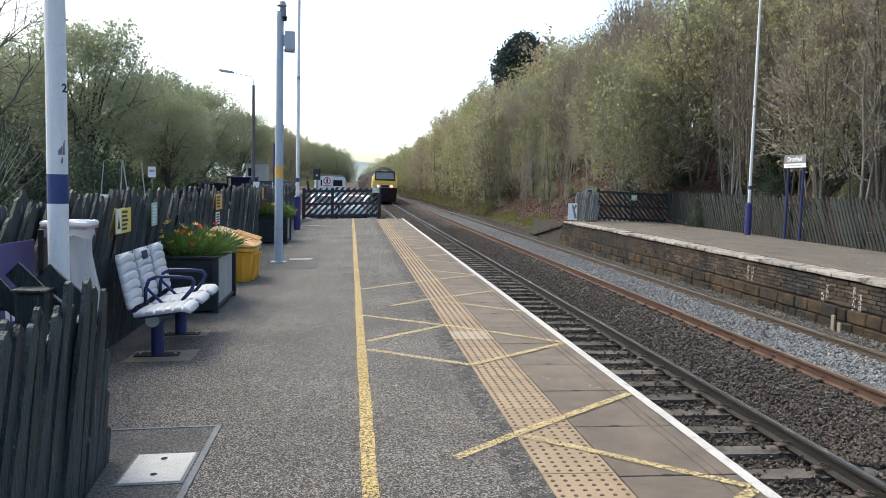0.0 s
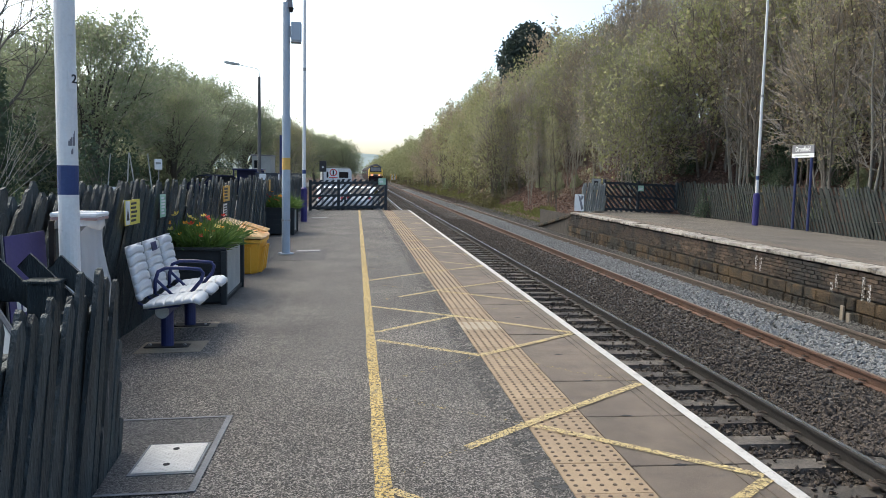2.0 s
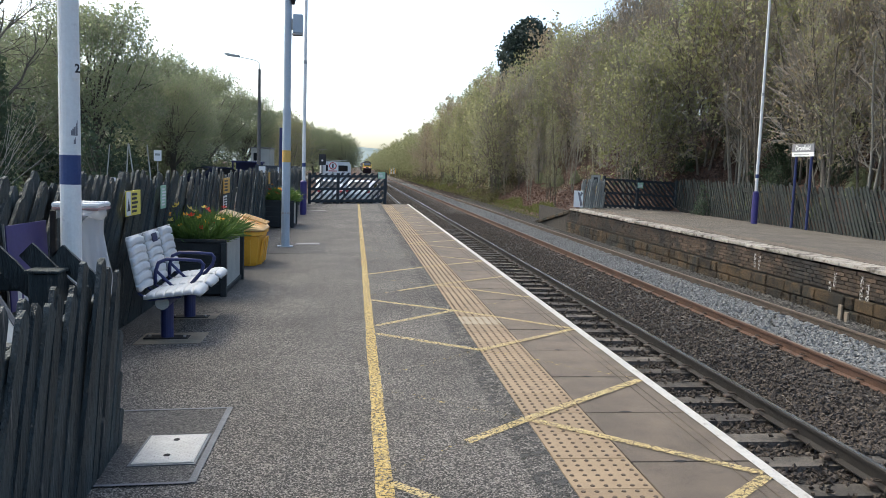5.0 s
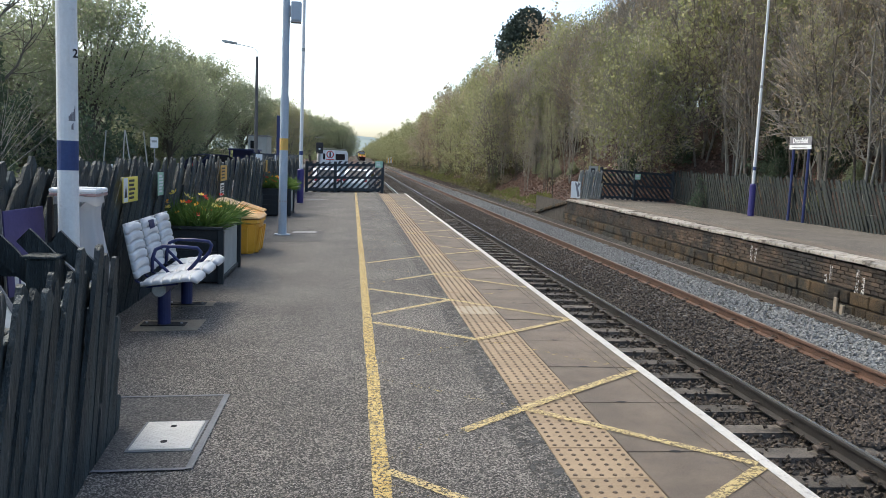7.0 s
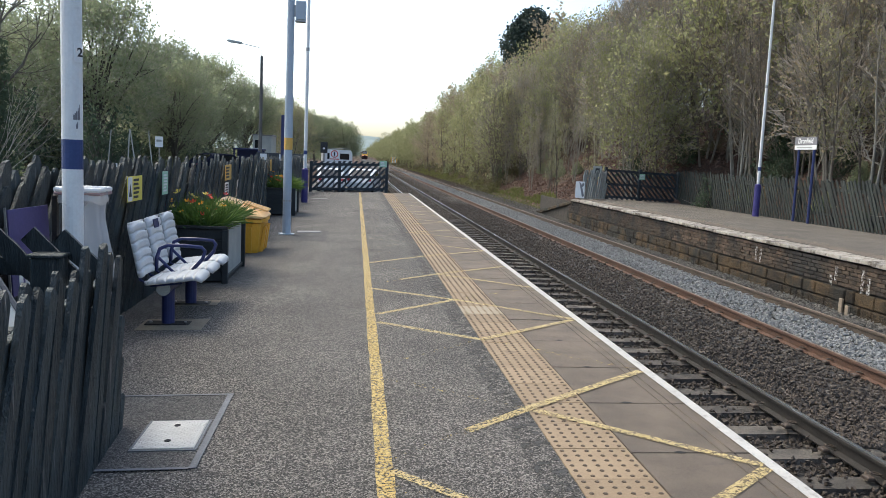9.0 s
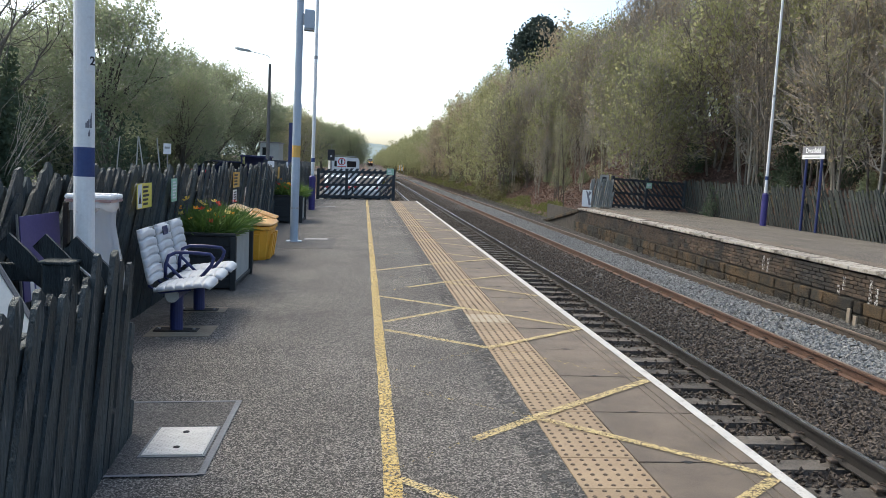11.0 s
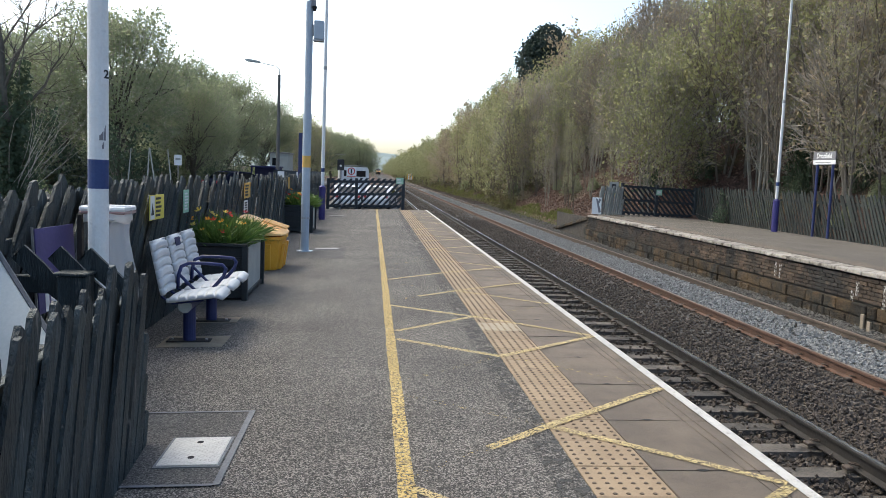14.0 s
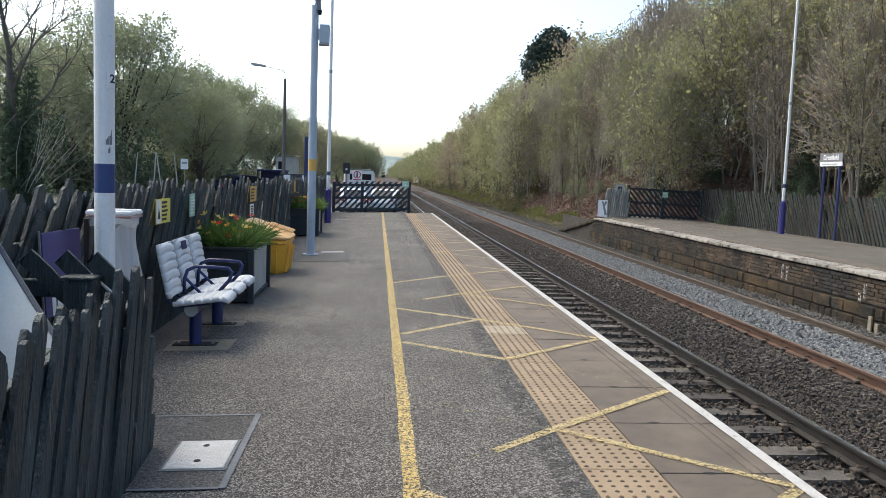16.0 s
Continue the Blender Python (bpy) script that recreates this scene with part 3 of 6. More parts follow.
# ---- fences ----
def board(length, width, thick, point, seed, taper=0.0):
    """A rough sawn board standing on its end, its top cut to a blunt point."""
    rng = random.Random(seed)
    w, t = width / 2, thick / 2
    xs = [0, 0.3, 0.62, 1.0]
    rings = []
    for k, f in enumerate(xs):
        o, ww = rng.uniform(-0.006, 0.006), w * rng.uniform(0.93, 1.05)
        z = f * (length - point)
        rings.append([(-t, -ww + o, z), (t, -ww + o, z), (t, ww + o, z), (-t, ww + o, z)])
    p = w * rng.uniform(0.3, 0.6)
    rings.append([(-t, -p, length), (t, -p, length), (t, p, length - 0.01), (-t, p, length - 0.01)])
    return loft(rings)


def paling_fence(name, label, start, end, height, pitch, width, lean, material, seed, base, post_every=2.0, side=1, gap=0.0, lean_jitter=3.0, length_jitter=0.06, group="", sunk=0.0, back=0.0):
    """Leaning boards nailed to two rails, with square posts behind. side: on which side of the rails the boards stand."""
    start, end = Vector(start), Vector(end)
    run = end - start
    fence = thing(name, label, "fence", Matrix.Translation((start.x, start.y, 0)) @ pose(0, 0, 0, 0, 0, math.degrees(math.atan2(-run.x, run.y))), group)
    rng = random.Random(seed)
    slant = height / math.cos(radians(lean))
    meshes = [as_mesh(board(slant * (1 + rng.uniform(-length_jitter, length_jitter)), width, 0.022, rng.choice((0.02, 0.04, 0.05)), seed + k), material) for k in range(7)]
    reach = math.tan(radians(lean)) * height
    y = -reach * 0.2
    while y < run.length - reach:
        f = (y + reach / 2) / run.length
        z = base(start.x + run.x * f)
        link("paling", rng.choice(meshes), fence, pose(side * (0.035 + rng.uniform(0, 0.012)), y, z - 0.01 - sunk * rng.random(), -lean + rng.uniform(-lean_jitter, lean_jitter), rng.uniform(-1.5, 1.5), 0))
        y += pitch * rng.uniform(0.92, 1.08)
    while y < run.length - reach * 0.18:  # cut-down boards close the slanting end
        cut = (run.length - y) / reach * rng.uniform(0.9, 1.02)
        link("paling", rng.choice(meshes), fence, pose(side * 0.04, y, base(end.x) - 0.01, -lean + rng.uniform(-3, 3)) @ Matrix.Diagonal((1, 1, cut, 1)))
        y += pitch
    if back:  # boards on the far face of the rails
        y = pitch * 0.4
        while y < back:
            link("paling", rng.choice(meshes), fence, pose(-side * 0.04, y, base(start.x) - 0.01, -lean + rng.uniform(-3, 3)))
            y += pitch * rng.uniform(1.0, 1.3)
    for h in (0.25, 0.78):
        z = base(start.x) + height * h
        part("rail", block(-0.022, 0.022, reach * (h - 0.2) + 0.02, run.length - reach * (1.02 - h), z - 0.045, z + 0.045, 0.004), material, fence)
    n = max(2, round(run.length / post_every))
    post = as_mesh(block(-0.045, 0.045, -0.045, 0.045, -0.3, height * 0.82, 0.006), material)
    for k in range(n + 1):
        link("post", post, fence, pose(-side * (0.11 if back else 0.074), 0.3 + (run.length - reach * 0.75 - 0.4) * k / n, base(start.x)))
    return fence


def lattice_gate(name, label, x0, x1, y0, y1, height, base, posts, turn, step=0.24):
    """A platform-end barrier: posts and three rails with boards set at forty-five degrees."""
    p, q = Vector((x0, y0)), Vector((x1, y1))
    run = (q - p).length
    gate = thing(name, label, "gate", Matrix.Translation((x0, y0, 0)) @ pose(0, 0, 0, 0, 0, math.degrees(math.atan2(y1 - y0, x1 - x0))))
    z0 = lambda s: base(x0 + (x1 - x0) * s / run)
    for s in posts:
        part("post", block(s * run - 0.06, s * run + 0.06, -0.06, 0.06, z0(s * run) - 0.1, z0(s * run) + height + 0.08, 0.008), GATE_PAINT, gate)
    edges = [s * run for s in posts]
    for a, b in zip(edges, edges[1:]):
        a, b = a + 0.06, b - 0.06
        for h in (0.08, 0.5, 0.95):
            za, zb = z0(a) + height * h, z0(b) + height * h
            part("rail", loft([[(s, 0.0, z - 0.05), (s, 0.04, z - 0.05), (s, 0.04, z + 0.05), (s, 0.0, z + 0.05)] for s, z in ((a, za), (b, zb))]), GATE_PAINT, gate)
        s = a - height + 0.1
        while s < b - 0.04:
            lo, hi = max(0.06, (a - s)), min(height + 0.05, (b - s))
            if turn < 0:
                pa, pb = (s + lo, z0(a) + height + 0.03 - lo), (s + hi, z0(b) + height + 0.03 - hi)
            else:
                pa, pb = (s + lo, z0(a) + lo - 0.02), (s + hi, z0(b) + hi)
            if hi - lo > 0.08:
                o = 0.055
                part("slat", loft([[(u - o, -0.028, w), (u - o, -0.004, w), (u + o, -0.004, w), (u + o, -0.028, w)] for u, w in (pa, pb)]), GATE_PAINT, gate)
            s += step
    return gate


# ---- wall of the far platform ----
def build_far_wall():
    wall = thing("far_platform_wall", "sooty brick platform wall on rough stone courses", "wall", kind="structure")
    part("core", block(FAR_EDGE + 0.07, FAR_EDGE + 0.089, 4, 39.0, -1.2, -0.13), MORTAR, wall)
    rng = random.Random(12)
    edge = [as_mesh(block(-0.02, 0.50, -0.447, 0.447, -0.075, 0.0, 0.012), WHITE_EDGE) for k in range(2)]
    y = 10.0
    while y < 33:
        link("edge_slab", rng.choice(edge), wall, pose(FAR_EDGE - 0.02 + rng.uniform(-0.02, 0.015), y, rng.uniform(-0.014, 0.004), rng.uniform(-0.6, 0.6), 0, rng.uniform(-0.8, 0.8)))
        y += 0.9
    for k in range(7):  # edge stones down the ramp
        y = 33.05 + 0.46 + k * 0.92
        link("edge_slab", as_mesh(block(-0.02, 0.40, -0.45, 0.45, -0.14, 0.0, 0.02), STONE_BLOCK), wall, pose(FAR_EDGE, y, -0.06 - 0.142 * (k * 0.92 + 0.46), -8.1))
    brick = [as_mesh(block(0, 0.10, -0.108, 0.108, -0.033, 0.033, 0.004), BRICK) for k in range(2)]
    rest = bmesh.new()
    count = 0
    for y_i in range(98):
        for c in range(6):
            y, z = 11.2 + y_i * 0.228 + (0.114 if c % 2 else 0), -0.148 - c * 0.076
            dx = rng.uniform(-0.012, 0.010)
            if count < 290:
                link("brick", rng.choice(brick), wall, pose(FAR_EDGE + 0.012 + dx, y, z))
                count += 1
            else:
                block(FAR_EDGE + 0.012 + dx, FAR_EDGE + 0.1, y - 0.108, y + 0.108, z - 0.033, z + 0.033, 0, rest)
    tagged(part("brickwork", rest, BRICK, wall), kind="stuff")
    y = 10.5
    for c in range(2):
        y = 10.5 + 0.3 * c
        while y < 33.4:
            w, h = rng.uniform(0.22, 0.8), 0.235
            z = -0.605 - h / 2 - c * (h + 0.012)
            link("stone", as_mesh(block(0, 0.14, -w / 2 + 0.008, w / 2 - 0.008, -h / 2, h / 2, 0.022), STONE_BLOCK), wall, pose(FAR_EDGE - 0.03 + rng.uniform(-0.02, 0.015), y + w / 2, z, 0, rng.uniform(-2, 2), 0))
            y += w
    # old painted marks on the wall
    paint = surface("old_white_paint", (0.4, 0.38, 0.35), (0.55, 0.53, 0.5), 8, 90, 0.8, 0.1, vary=0, alpha=(22, 0.5))
    for y, z0, z1 in ((17.25, -0.5, -0.18), (17.05, -0.52, -0.22), (13.4, -0.62, -0.18), (13.22, -0.66, -0.3), (14.2, -0.5, -0.22), (14.35, -0.6, -0.4)):
        part("paint_mark", block(FAR_EDGE - 0.004, FAR_EDGE + 0.0, y - 0.045, y + 0.045, z0, z1), paint, wall, "flaking white paint mark")
    for y, h in ((13.75, 0.3), (13.55, 0.2)):
        part("marker_stub", block(FAR_EDGE - 0.16, FAR_EDGE - 0.12, y - 0.05, y + 0.05, -1.05, -1.05 + h, 0.006), surface("stub_wood", (0.2, 0.16, 0.115), (0.3, 0.25, 0.19), 5, 60, 0.9, 0.2), wall)


build_markings()
build_coping(near_deck)
build_covers()
build_far_wall()
for x0, x1, mat, lab in ((9.05, 9.12, YELLOW_FAINT, "faded yellow line on the far platform"), (8.47, 8.98, ASPHALT_WARM, "worn warm brown strip along the far platform edge")):
    bm = bmesh.new()
    vs = [bm.verts.new((x, y, fall(x) + 0.005)) for x, y in ((x0, 8), (x1, 8), (x1, 32.8), (x0, 32.8))]
    bm.faces.new(vs)
    tagged(part("far_marking", bm, mat), lab, "road marking", kind="structure")
LONG_FENCE = paling_fence("paling_fence", "black-green leaning paling fence along the platform, paint flaking", (-3.27, 1.2), (-3.27, 34.0), 1.36, 0.132, 0.112, 39, PALING, 20, fall, back=9.0)
SHORT_FENCE = paling_fence("paling_fence", "short battered black paling fence with splintered tops", (-2.13, 1.0), (-2.365, 4.64), 1.05, 0.108, 0.09, 24, PALING, 60, fall, 1.4, lean_jitter=2.0, length_jitter=0.05, sunk=0.05)
FAR_FENCE = paling_fence("paling_fence", "weathered grey-green leaning paling fence behind the far platform", (14.05, 12.0), (14.05, 36.9), 1.5, 0.185, 0.10, 28, PALING_FAR, 90, fall, lean_jitter=1.5, side=-1)
FAR_RETURN = paling_fence("paling_fence", "short pale grey paling fence at the ramp", (8.7, 34.3), (10.2, 35.6), 1.25, 0.17, 0.12, 12, surface("pale_paling", (0.22, 0.23, 0.22), (0.36, 0.37, 0.35), 6, 40, 0.8, 0.3, vary=0.2), 130, fall)
lattice_gate("platform_end_gate", "dark slatted barrier across the platform end", -2.86, 0.27, 32.75, 33.2, 1.14, fall, (0.0, 0.36, 0.97), 1)
lattice_gate("platform_end_gate", "dark slatted barrier with a green notice on the far platform", 10.2, 14.0, 35.7, 36.6, 1.36, fall, (0.0, 0.46, 1.0), -1, 0.26)

# ---- platform furniture ----
WHITE_PAINT = surface("white_pole_paint", (0.72, 0.715, 0.70), (0.82, 0.815, 0.80), 4, 60, 0.5, 0.05, vary=0.04, stain=(0.5, 0.49, 0.47), stain_scale=5, stain_cut=0.66)
BLUE_BAND = surface("blue_band_paint", (0.022, 0.045, 0.15), (0.035, 0.065, 0.19), 6, 60, 0.5, 0.05, vary=0)
PURPLE = surface("violet_blue_paint", (0.035, 0.028, 0.15), (0.055, 0.045, 0.21), 6, 60, 0.5, 0.05, vary=0.05)
NAVY = surface("navy_paint", (0.014, 0.022, 0.09), (0.025, 0.035, 0.13), 6, 60, 0.45, 0.05, vary=0.05)
GREY_BLUE = surface("grey_blue_steel", (0.36, 0.42, 0.485), (0.46, 0.52, 0.58), 5, 60, 0.5, 0.05, vary=0, stain=(0.24, 0.27, 0.31), stain_scale=5, stain_cut=0.62)
SEAT_WHITE = surface("seat_coating", (0.52, 0.525, 0.535), (0.64, 0.645, 0.65), 8, 70, 0.45, 0.05, vary=0.03, stain=(0.42, 0.43, 0.47), stain_scale=9, stain_cut=0.66)
PLANTER_WOOD = surface("planter_black", (0.012, 0.015, 0.018), (0.03, 0.035, 0.037), 6, 60, 0.6, 0.3, vary=0.15, local=True)
PANEL_GREY = surface("planter_grey_panel", (0.30, 0.31, 0.29), (0.42, 0.43, 0.40), 5, 60, 0.7, 0.1, vary=0)
EARTH = surface("potting_earth", (0.03, 0.022, 0.015), (0.07, 0.05, 0.035), 9, 60, 1, 0.6, vary=0)
BIN_YELLOW = surface("grit_bin_yellow", (0.70, 0.33, 0.02), (0.82, 0.42, 0.05), 3, 60, 0.45, 0.08, vary=0, stain=(0.5, 0.3, 0.07), stain_scale=3, stain_cut=0.62)
BIN_LID = surface("grit_bin_lid", (0.70, 0.42, 0.15), (0.80, 0.50, 0.22), 3, 60, 0.5, 0.1, vary=0)
SIGN_YELLOW = surface("sign_yellow", (0.75, 0.62, 0.10), (0.82, 0.70, 0.16), 4, 40, 0.5, 0, vary=0)
SIGN_WHITE = surface("sign_white", (0.75, 0.75, 0.74), (0.83, 0.83, 0.82), 4, 40, 0.5, 0, vary=0)
SIGN_GREEN = surface("sign_pale_green", (0.33, 0.55, 0.40), (0.42, 0.63, 0.48), 4, 40, 0.5, 0, vary=0)
SIGN_ORANGE = surface("sign_orange", (0.65, 0.38, 0.08), (0.75, 0.46, 0.12), 4, 40, 0.5, 0, vary=0)
SIGN_GREY = surface("sign_grey", (0.17, 0.165, 0.18), (0.22, 0.215, 0.23), 4, 40, 0.5, 0, vary=0)
SIGN_PURPLE = surface("poster_violet", (0.05, 0.045, 0.16), (0.075, 0.065, 0.21), 4, 40, 0.4, 0.05, vary=0)
SIGN_RED = surface("sign_red", (0.5, 0.04, 0.05), (0.58, 0.07, 0.07), 4, 40, 0.5, 0, vary=0)
INK = surface("print_black", (0.02, 0.02, 0.022), (0.04, 0.04, 0.045), 9, 60, 0.6, 0, vary=0)
STEEL = surface("dull_steel", (0.30, 0.30, 0.30), (0.42, 0.42, 0.42), 6, 60, 0.45, 0.1, metal=0.6, vary=0)
RUBBER = surface("black_rubber", (0.015, 0.015, 0.015), (0.03, 0.03, 0.03), 9, 60, 0.8, 0.1, vary=0)
FILM, fn, fl, fp = nodes_of("bag_film")
fp.inputs["Base Color"].default_value, fp.inputs["Roughness"].default_value, fp.inputs["Alpha"].default_value = (0.80, 0.81, 0.82, 1), 0.35, 0.42
GLASS_DARK, gn, gl, gp = nodes_of("dark_glass")
gp.inputs["Base Color"].default_value, gp.inputs["Roughness"].default_value = (0.015, 0.018, 0.022, 1), 0.06


def bars(x0, x1, z0, z1, rows, depth, material, parent, rng, name="print_bar"):
    """Unreadable print as plain bars on an upright sheet that faces -y."""
    h = (z1 - z0) / rows
    for k in range(rows):
        w = (x1 - x0) * rng.uniform(0.55, 1.0)
        part(name, block(x0, x0 + w, -depth - 0.002, -depth, z1 - (k + 0.75) * h, z1 - (k + 0.2) * h), material, parent)


def build_bench():
    """Three moulded seats on a beam with two legs."""
    bench = thing("platform_bench", "three-seat bench with pale ribbed seats and navy tubular frame", "bench", pose(-2.69, 7.90, fall(-2.69)))

    def shell(w, length, thick, waves, curl):
        """A ribbed panel: across y, along u, with scalloped grooves."""
        nu, nv = 44, 14
        bm = bmesh.new()
        top, bot = [], []
        for i in range(nu + 1):
            u = i / nu
            rt, rb = [], []
            for j in range(nv + 1):
                v = j / nv * 2 - 1
                sweep = 0.05 * v * v
                g = abs(((u + sweep) * waves) % 1 - 0.5) * 2
                groove = 0.034 * max(0, (g - 0.74) / 0.26)
                edge = min(1, (1 - abs(v)) * 6, u * 12, (1 - u) * 12)
                wv = w / 2 * (1 - 0.10 * max(0, (u - 0.88) / 0.12) ** 2 - 0.10 * max(0, (0.1 - u) / 0.1) ** 2)
                z = 0.012 * edge ** 0.5 - groove + curl * max(0, 0.15 - u) ** 2 * 8
                rt.append(bm.verts.new((u * length, v * wv, thick / 2 + z)))
                rb.append(bm.verts.new((u * length, v * wv, -thick / 2 + curl * max(0, 0.15 - u) ** 2 * 8)))
            top.append(rt)
            bot.append(rb)
        for i in range(nu):
            for j in range(nv):
                bm.faces.new((top[i][j], top[i + 1][j], top[i + 1][j + 1], top[i][j + 1]))
                bm.faces.new((bot[i][j], bot[i][j + 1], bot[i + 1][j + 1], bot[i + 1][j]))
            bm.faces.new((top[i][0], bot[i][0], bot[i + 1][0], top[i + 1][0]))
            bm.faces.new((top[i][nv], top[i + 1][nv], bot[i + 1][nv], bot[i][nv]))
        for j in range(nv):
            bm.faces.new((top[0][j], top[0][j + 1], bot[0][j + 1], bot[0][j]))
            bm.faces.new((top[nu][j], bot[nu][j], bot[nu][j + 1], top[nu][j + 1]))
        return as_mesh(bm, SEAT_WHITE, True)
    pan, back = shell(0.46, 0.47, 0.035, 6, -0.18), shell(0.46, 0.475, 0.03, 6, 0.0)
    for k, y in enumerate((-0.55, 0.0, 0.55)):
        link("seat", pan, bench, Matrix.Translation((0.32, y, 0.462)) @ pose(0, 0, 0, 0, 8, 180), "pale grey ribbed seat pan")
        b = link("backrest", back, bench, Matrix.Translation((-0.175, y, 0.445)) @ pose(0, 0, 0, 0, -102, 0) @ pose(0, 0, 0, 180, 0, 0), "pale grey ribbed backrest")
        if k == 1:
            part("label_plate", block(0.365, 0.445, -0.09, 0.09, 0.027, 0.03, 0.004), NAVY, b, "small dark printed panel")
        for s in (-0.16, 0.16):
            part("bracket", pipe([(0.16, y + s, 0.405), (-0.10, y + s, 0.37), (-0.19, y + s, 0.42), (-0.225, y + s, 0.56)], 0.012, 6), NAVY, bench)
    part("beam", rod((0, -0.70, 0.345), (0, 0.83, 0.345), 0.055, sides=16), NAVY, bench)
    part("beam_cap", rod((0, -0.715, 0.345), (0, -0.70, 0.345), 0.058, sides=16), PANEL_GREY, bench, "pale plastic end cap")
    for y in (-0.52, 0.46):
        leg = part("leg", rod((0, y, 0.0), (0, y, 0.33), 0.056, sides=16), NAVY, bench)
        part("foot_plate", block(-0.19, 0.19, y - 0.075, y + 0.075, 0.0, 0.014, 0.004), RAIL_SIDE, leg, "dark bolted foot plate")
        for x in (-0.15, 0.15):
            part("bolt", rod((x, y, 0.014), (x, y, 0.026), 0.014, sides=6), STEEL, leg)
    for y in (-0.285, 0.285):
        part("armrest", pipe([(-0.16, y, 0.45), (-0.155, y, 0.56), (-0.13, y, 0.64), (-0.06, y, 0.675), (0.10, y, 0.675), (0.24, y, 0.665), (0.27, y, 0.63), (0.25, y, 0.56), (0.14, y, 0.43)], 0.017, 8), NAVY, bench, smooth=True)
        part("armrest_brace", pipe([(-0.16, y, 0.58), (-0.08, y, 0.5), (0.0, y, 0.42)], 0.014, 8), NAVY, bench, smooth=True)
    tagged(lie(-2.92, -2.36, 7.12, 7.58, 0.004, FOOTING, "footing"), "pale concrete footing under the bench leg", "footing", kind="structure")
    tagged(lie(-2.88, -2.42, 8.24, 8.52, 0.004, FOOTING, "footing"), "pale concrete footing under the bench leg", "footing", kind="structure")


def blades(seed, n, w, l, h, material, base=0.0):
    """Strap leaves that arch out of a box."""
    rng = np.random.default_rng(seed)
    g = Grown()
    for k in range(n):
        p = np.array((rng.uniform(-w, w), rng.uniform(-l, l), base))
        d = np.array((p[0] / w * 0.7 + rng.normal() * 0.45, p[1] / l * 0.5 + rng.normal() * 0.45, 1.5))
        hh, wd = h * rng.uniform(0.6, 1.2), rng.uniform(0.006, 0.012)
        pts = bent(p, d, hh, rng, 4, 0.10, -0.16)
        side = np.cross(pts[1] - pts[0], (rng.normal(), rng.normal(), 0.1))
        side /= np.linalg.norm(side) + 1e-9
        i = len(g.v)
        for q, pt in enumerate(pts):
            ww = wd * (1, 1.1, 0.9, 0.6, 0.08)[q]
            g.v += [pt - side * ww, pt + side * ww]
        for q in range(4):
            g.f.append((i + 2 * q, i + 2 * q + 1, i + 2 * q + 3, i + 2 * q + 2))
    return g.mesh(material)


def flower(parent, p, colour, size, petals=5):
    bm = bmesh.new()
    for k in range(petals):
        a = 2 * math.pi * k / petals
        c, s = math.cos(a), math.sin(a)
        v = [bm.verts.new(q) for q in ((0, 0, 0), (c * size - s * size * 0.5, s * size + c * size * 0.5, size * 0.5), (c * size * 1.4, s * size * 1.4, size * 0.9), (c * size + s * size * 0.5, s * size - c * size * 0.5, size * 0.5))]
        bm.faces.new(v)
    ob = part("flower", bm, colour, parent, m=Matrix.Translation(p) @ pose(0, 0, 0, 30 * math.sin(p[0] * 40), 40 * math.cos(p[1] * 31), 0))
    return ob


GRASSY = leafy("strap_leaves", (0.045, 0.10, 0.02), (0.16, 0.24, 0.055), 0.35)
RED_PETAL = leafy("red_petals", (0.5, 0.02, 0.02), (0.65, 0.07, 0.04), 0.3)
YELLOW_PETAL = leafy("yellow_petals", (0.75, 0.55, 0.08), (0.85, 0.78, 0.35), 0.3)
ORANGE_PETAL = leafy("orange_petals", (0.75, 0.28, 0.02), (0.8, 0.42, 0.03), 0.3)


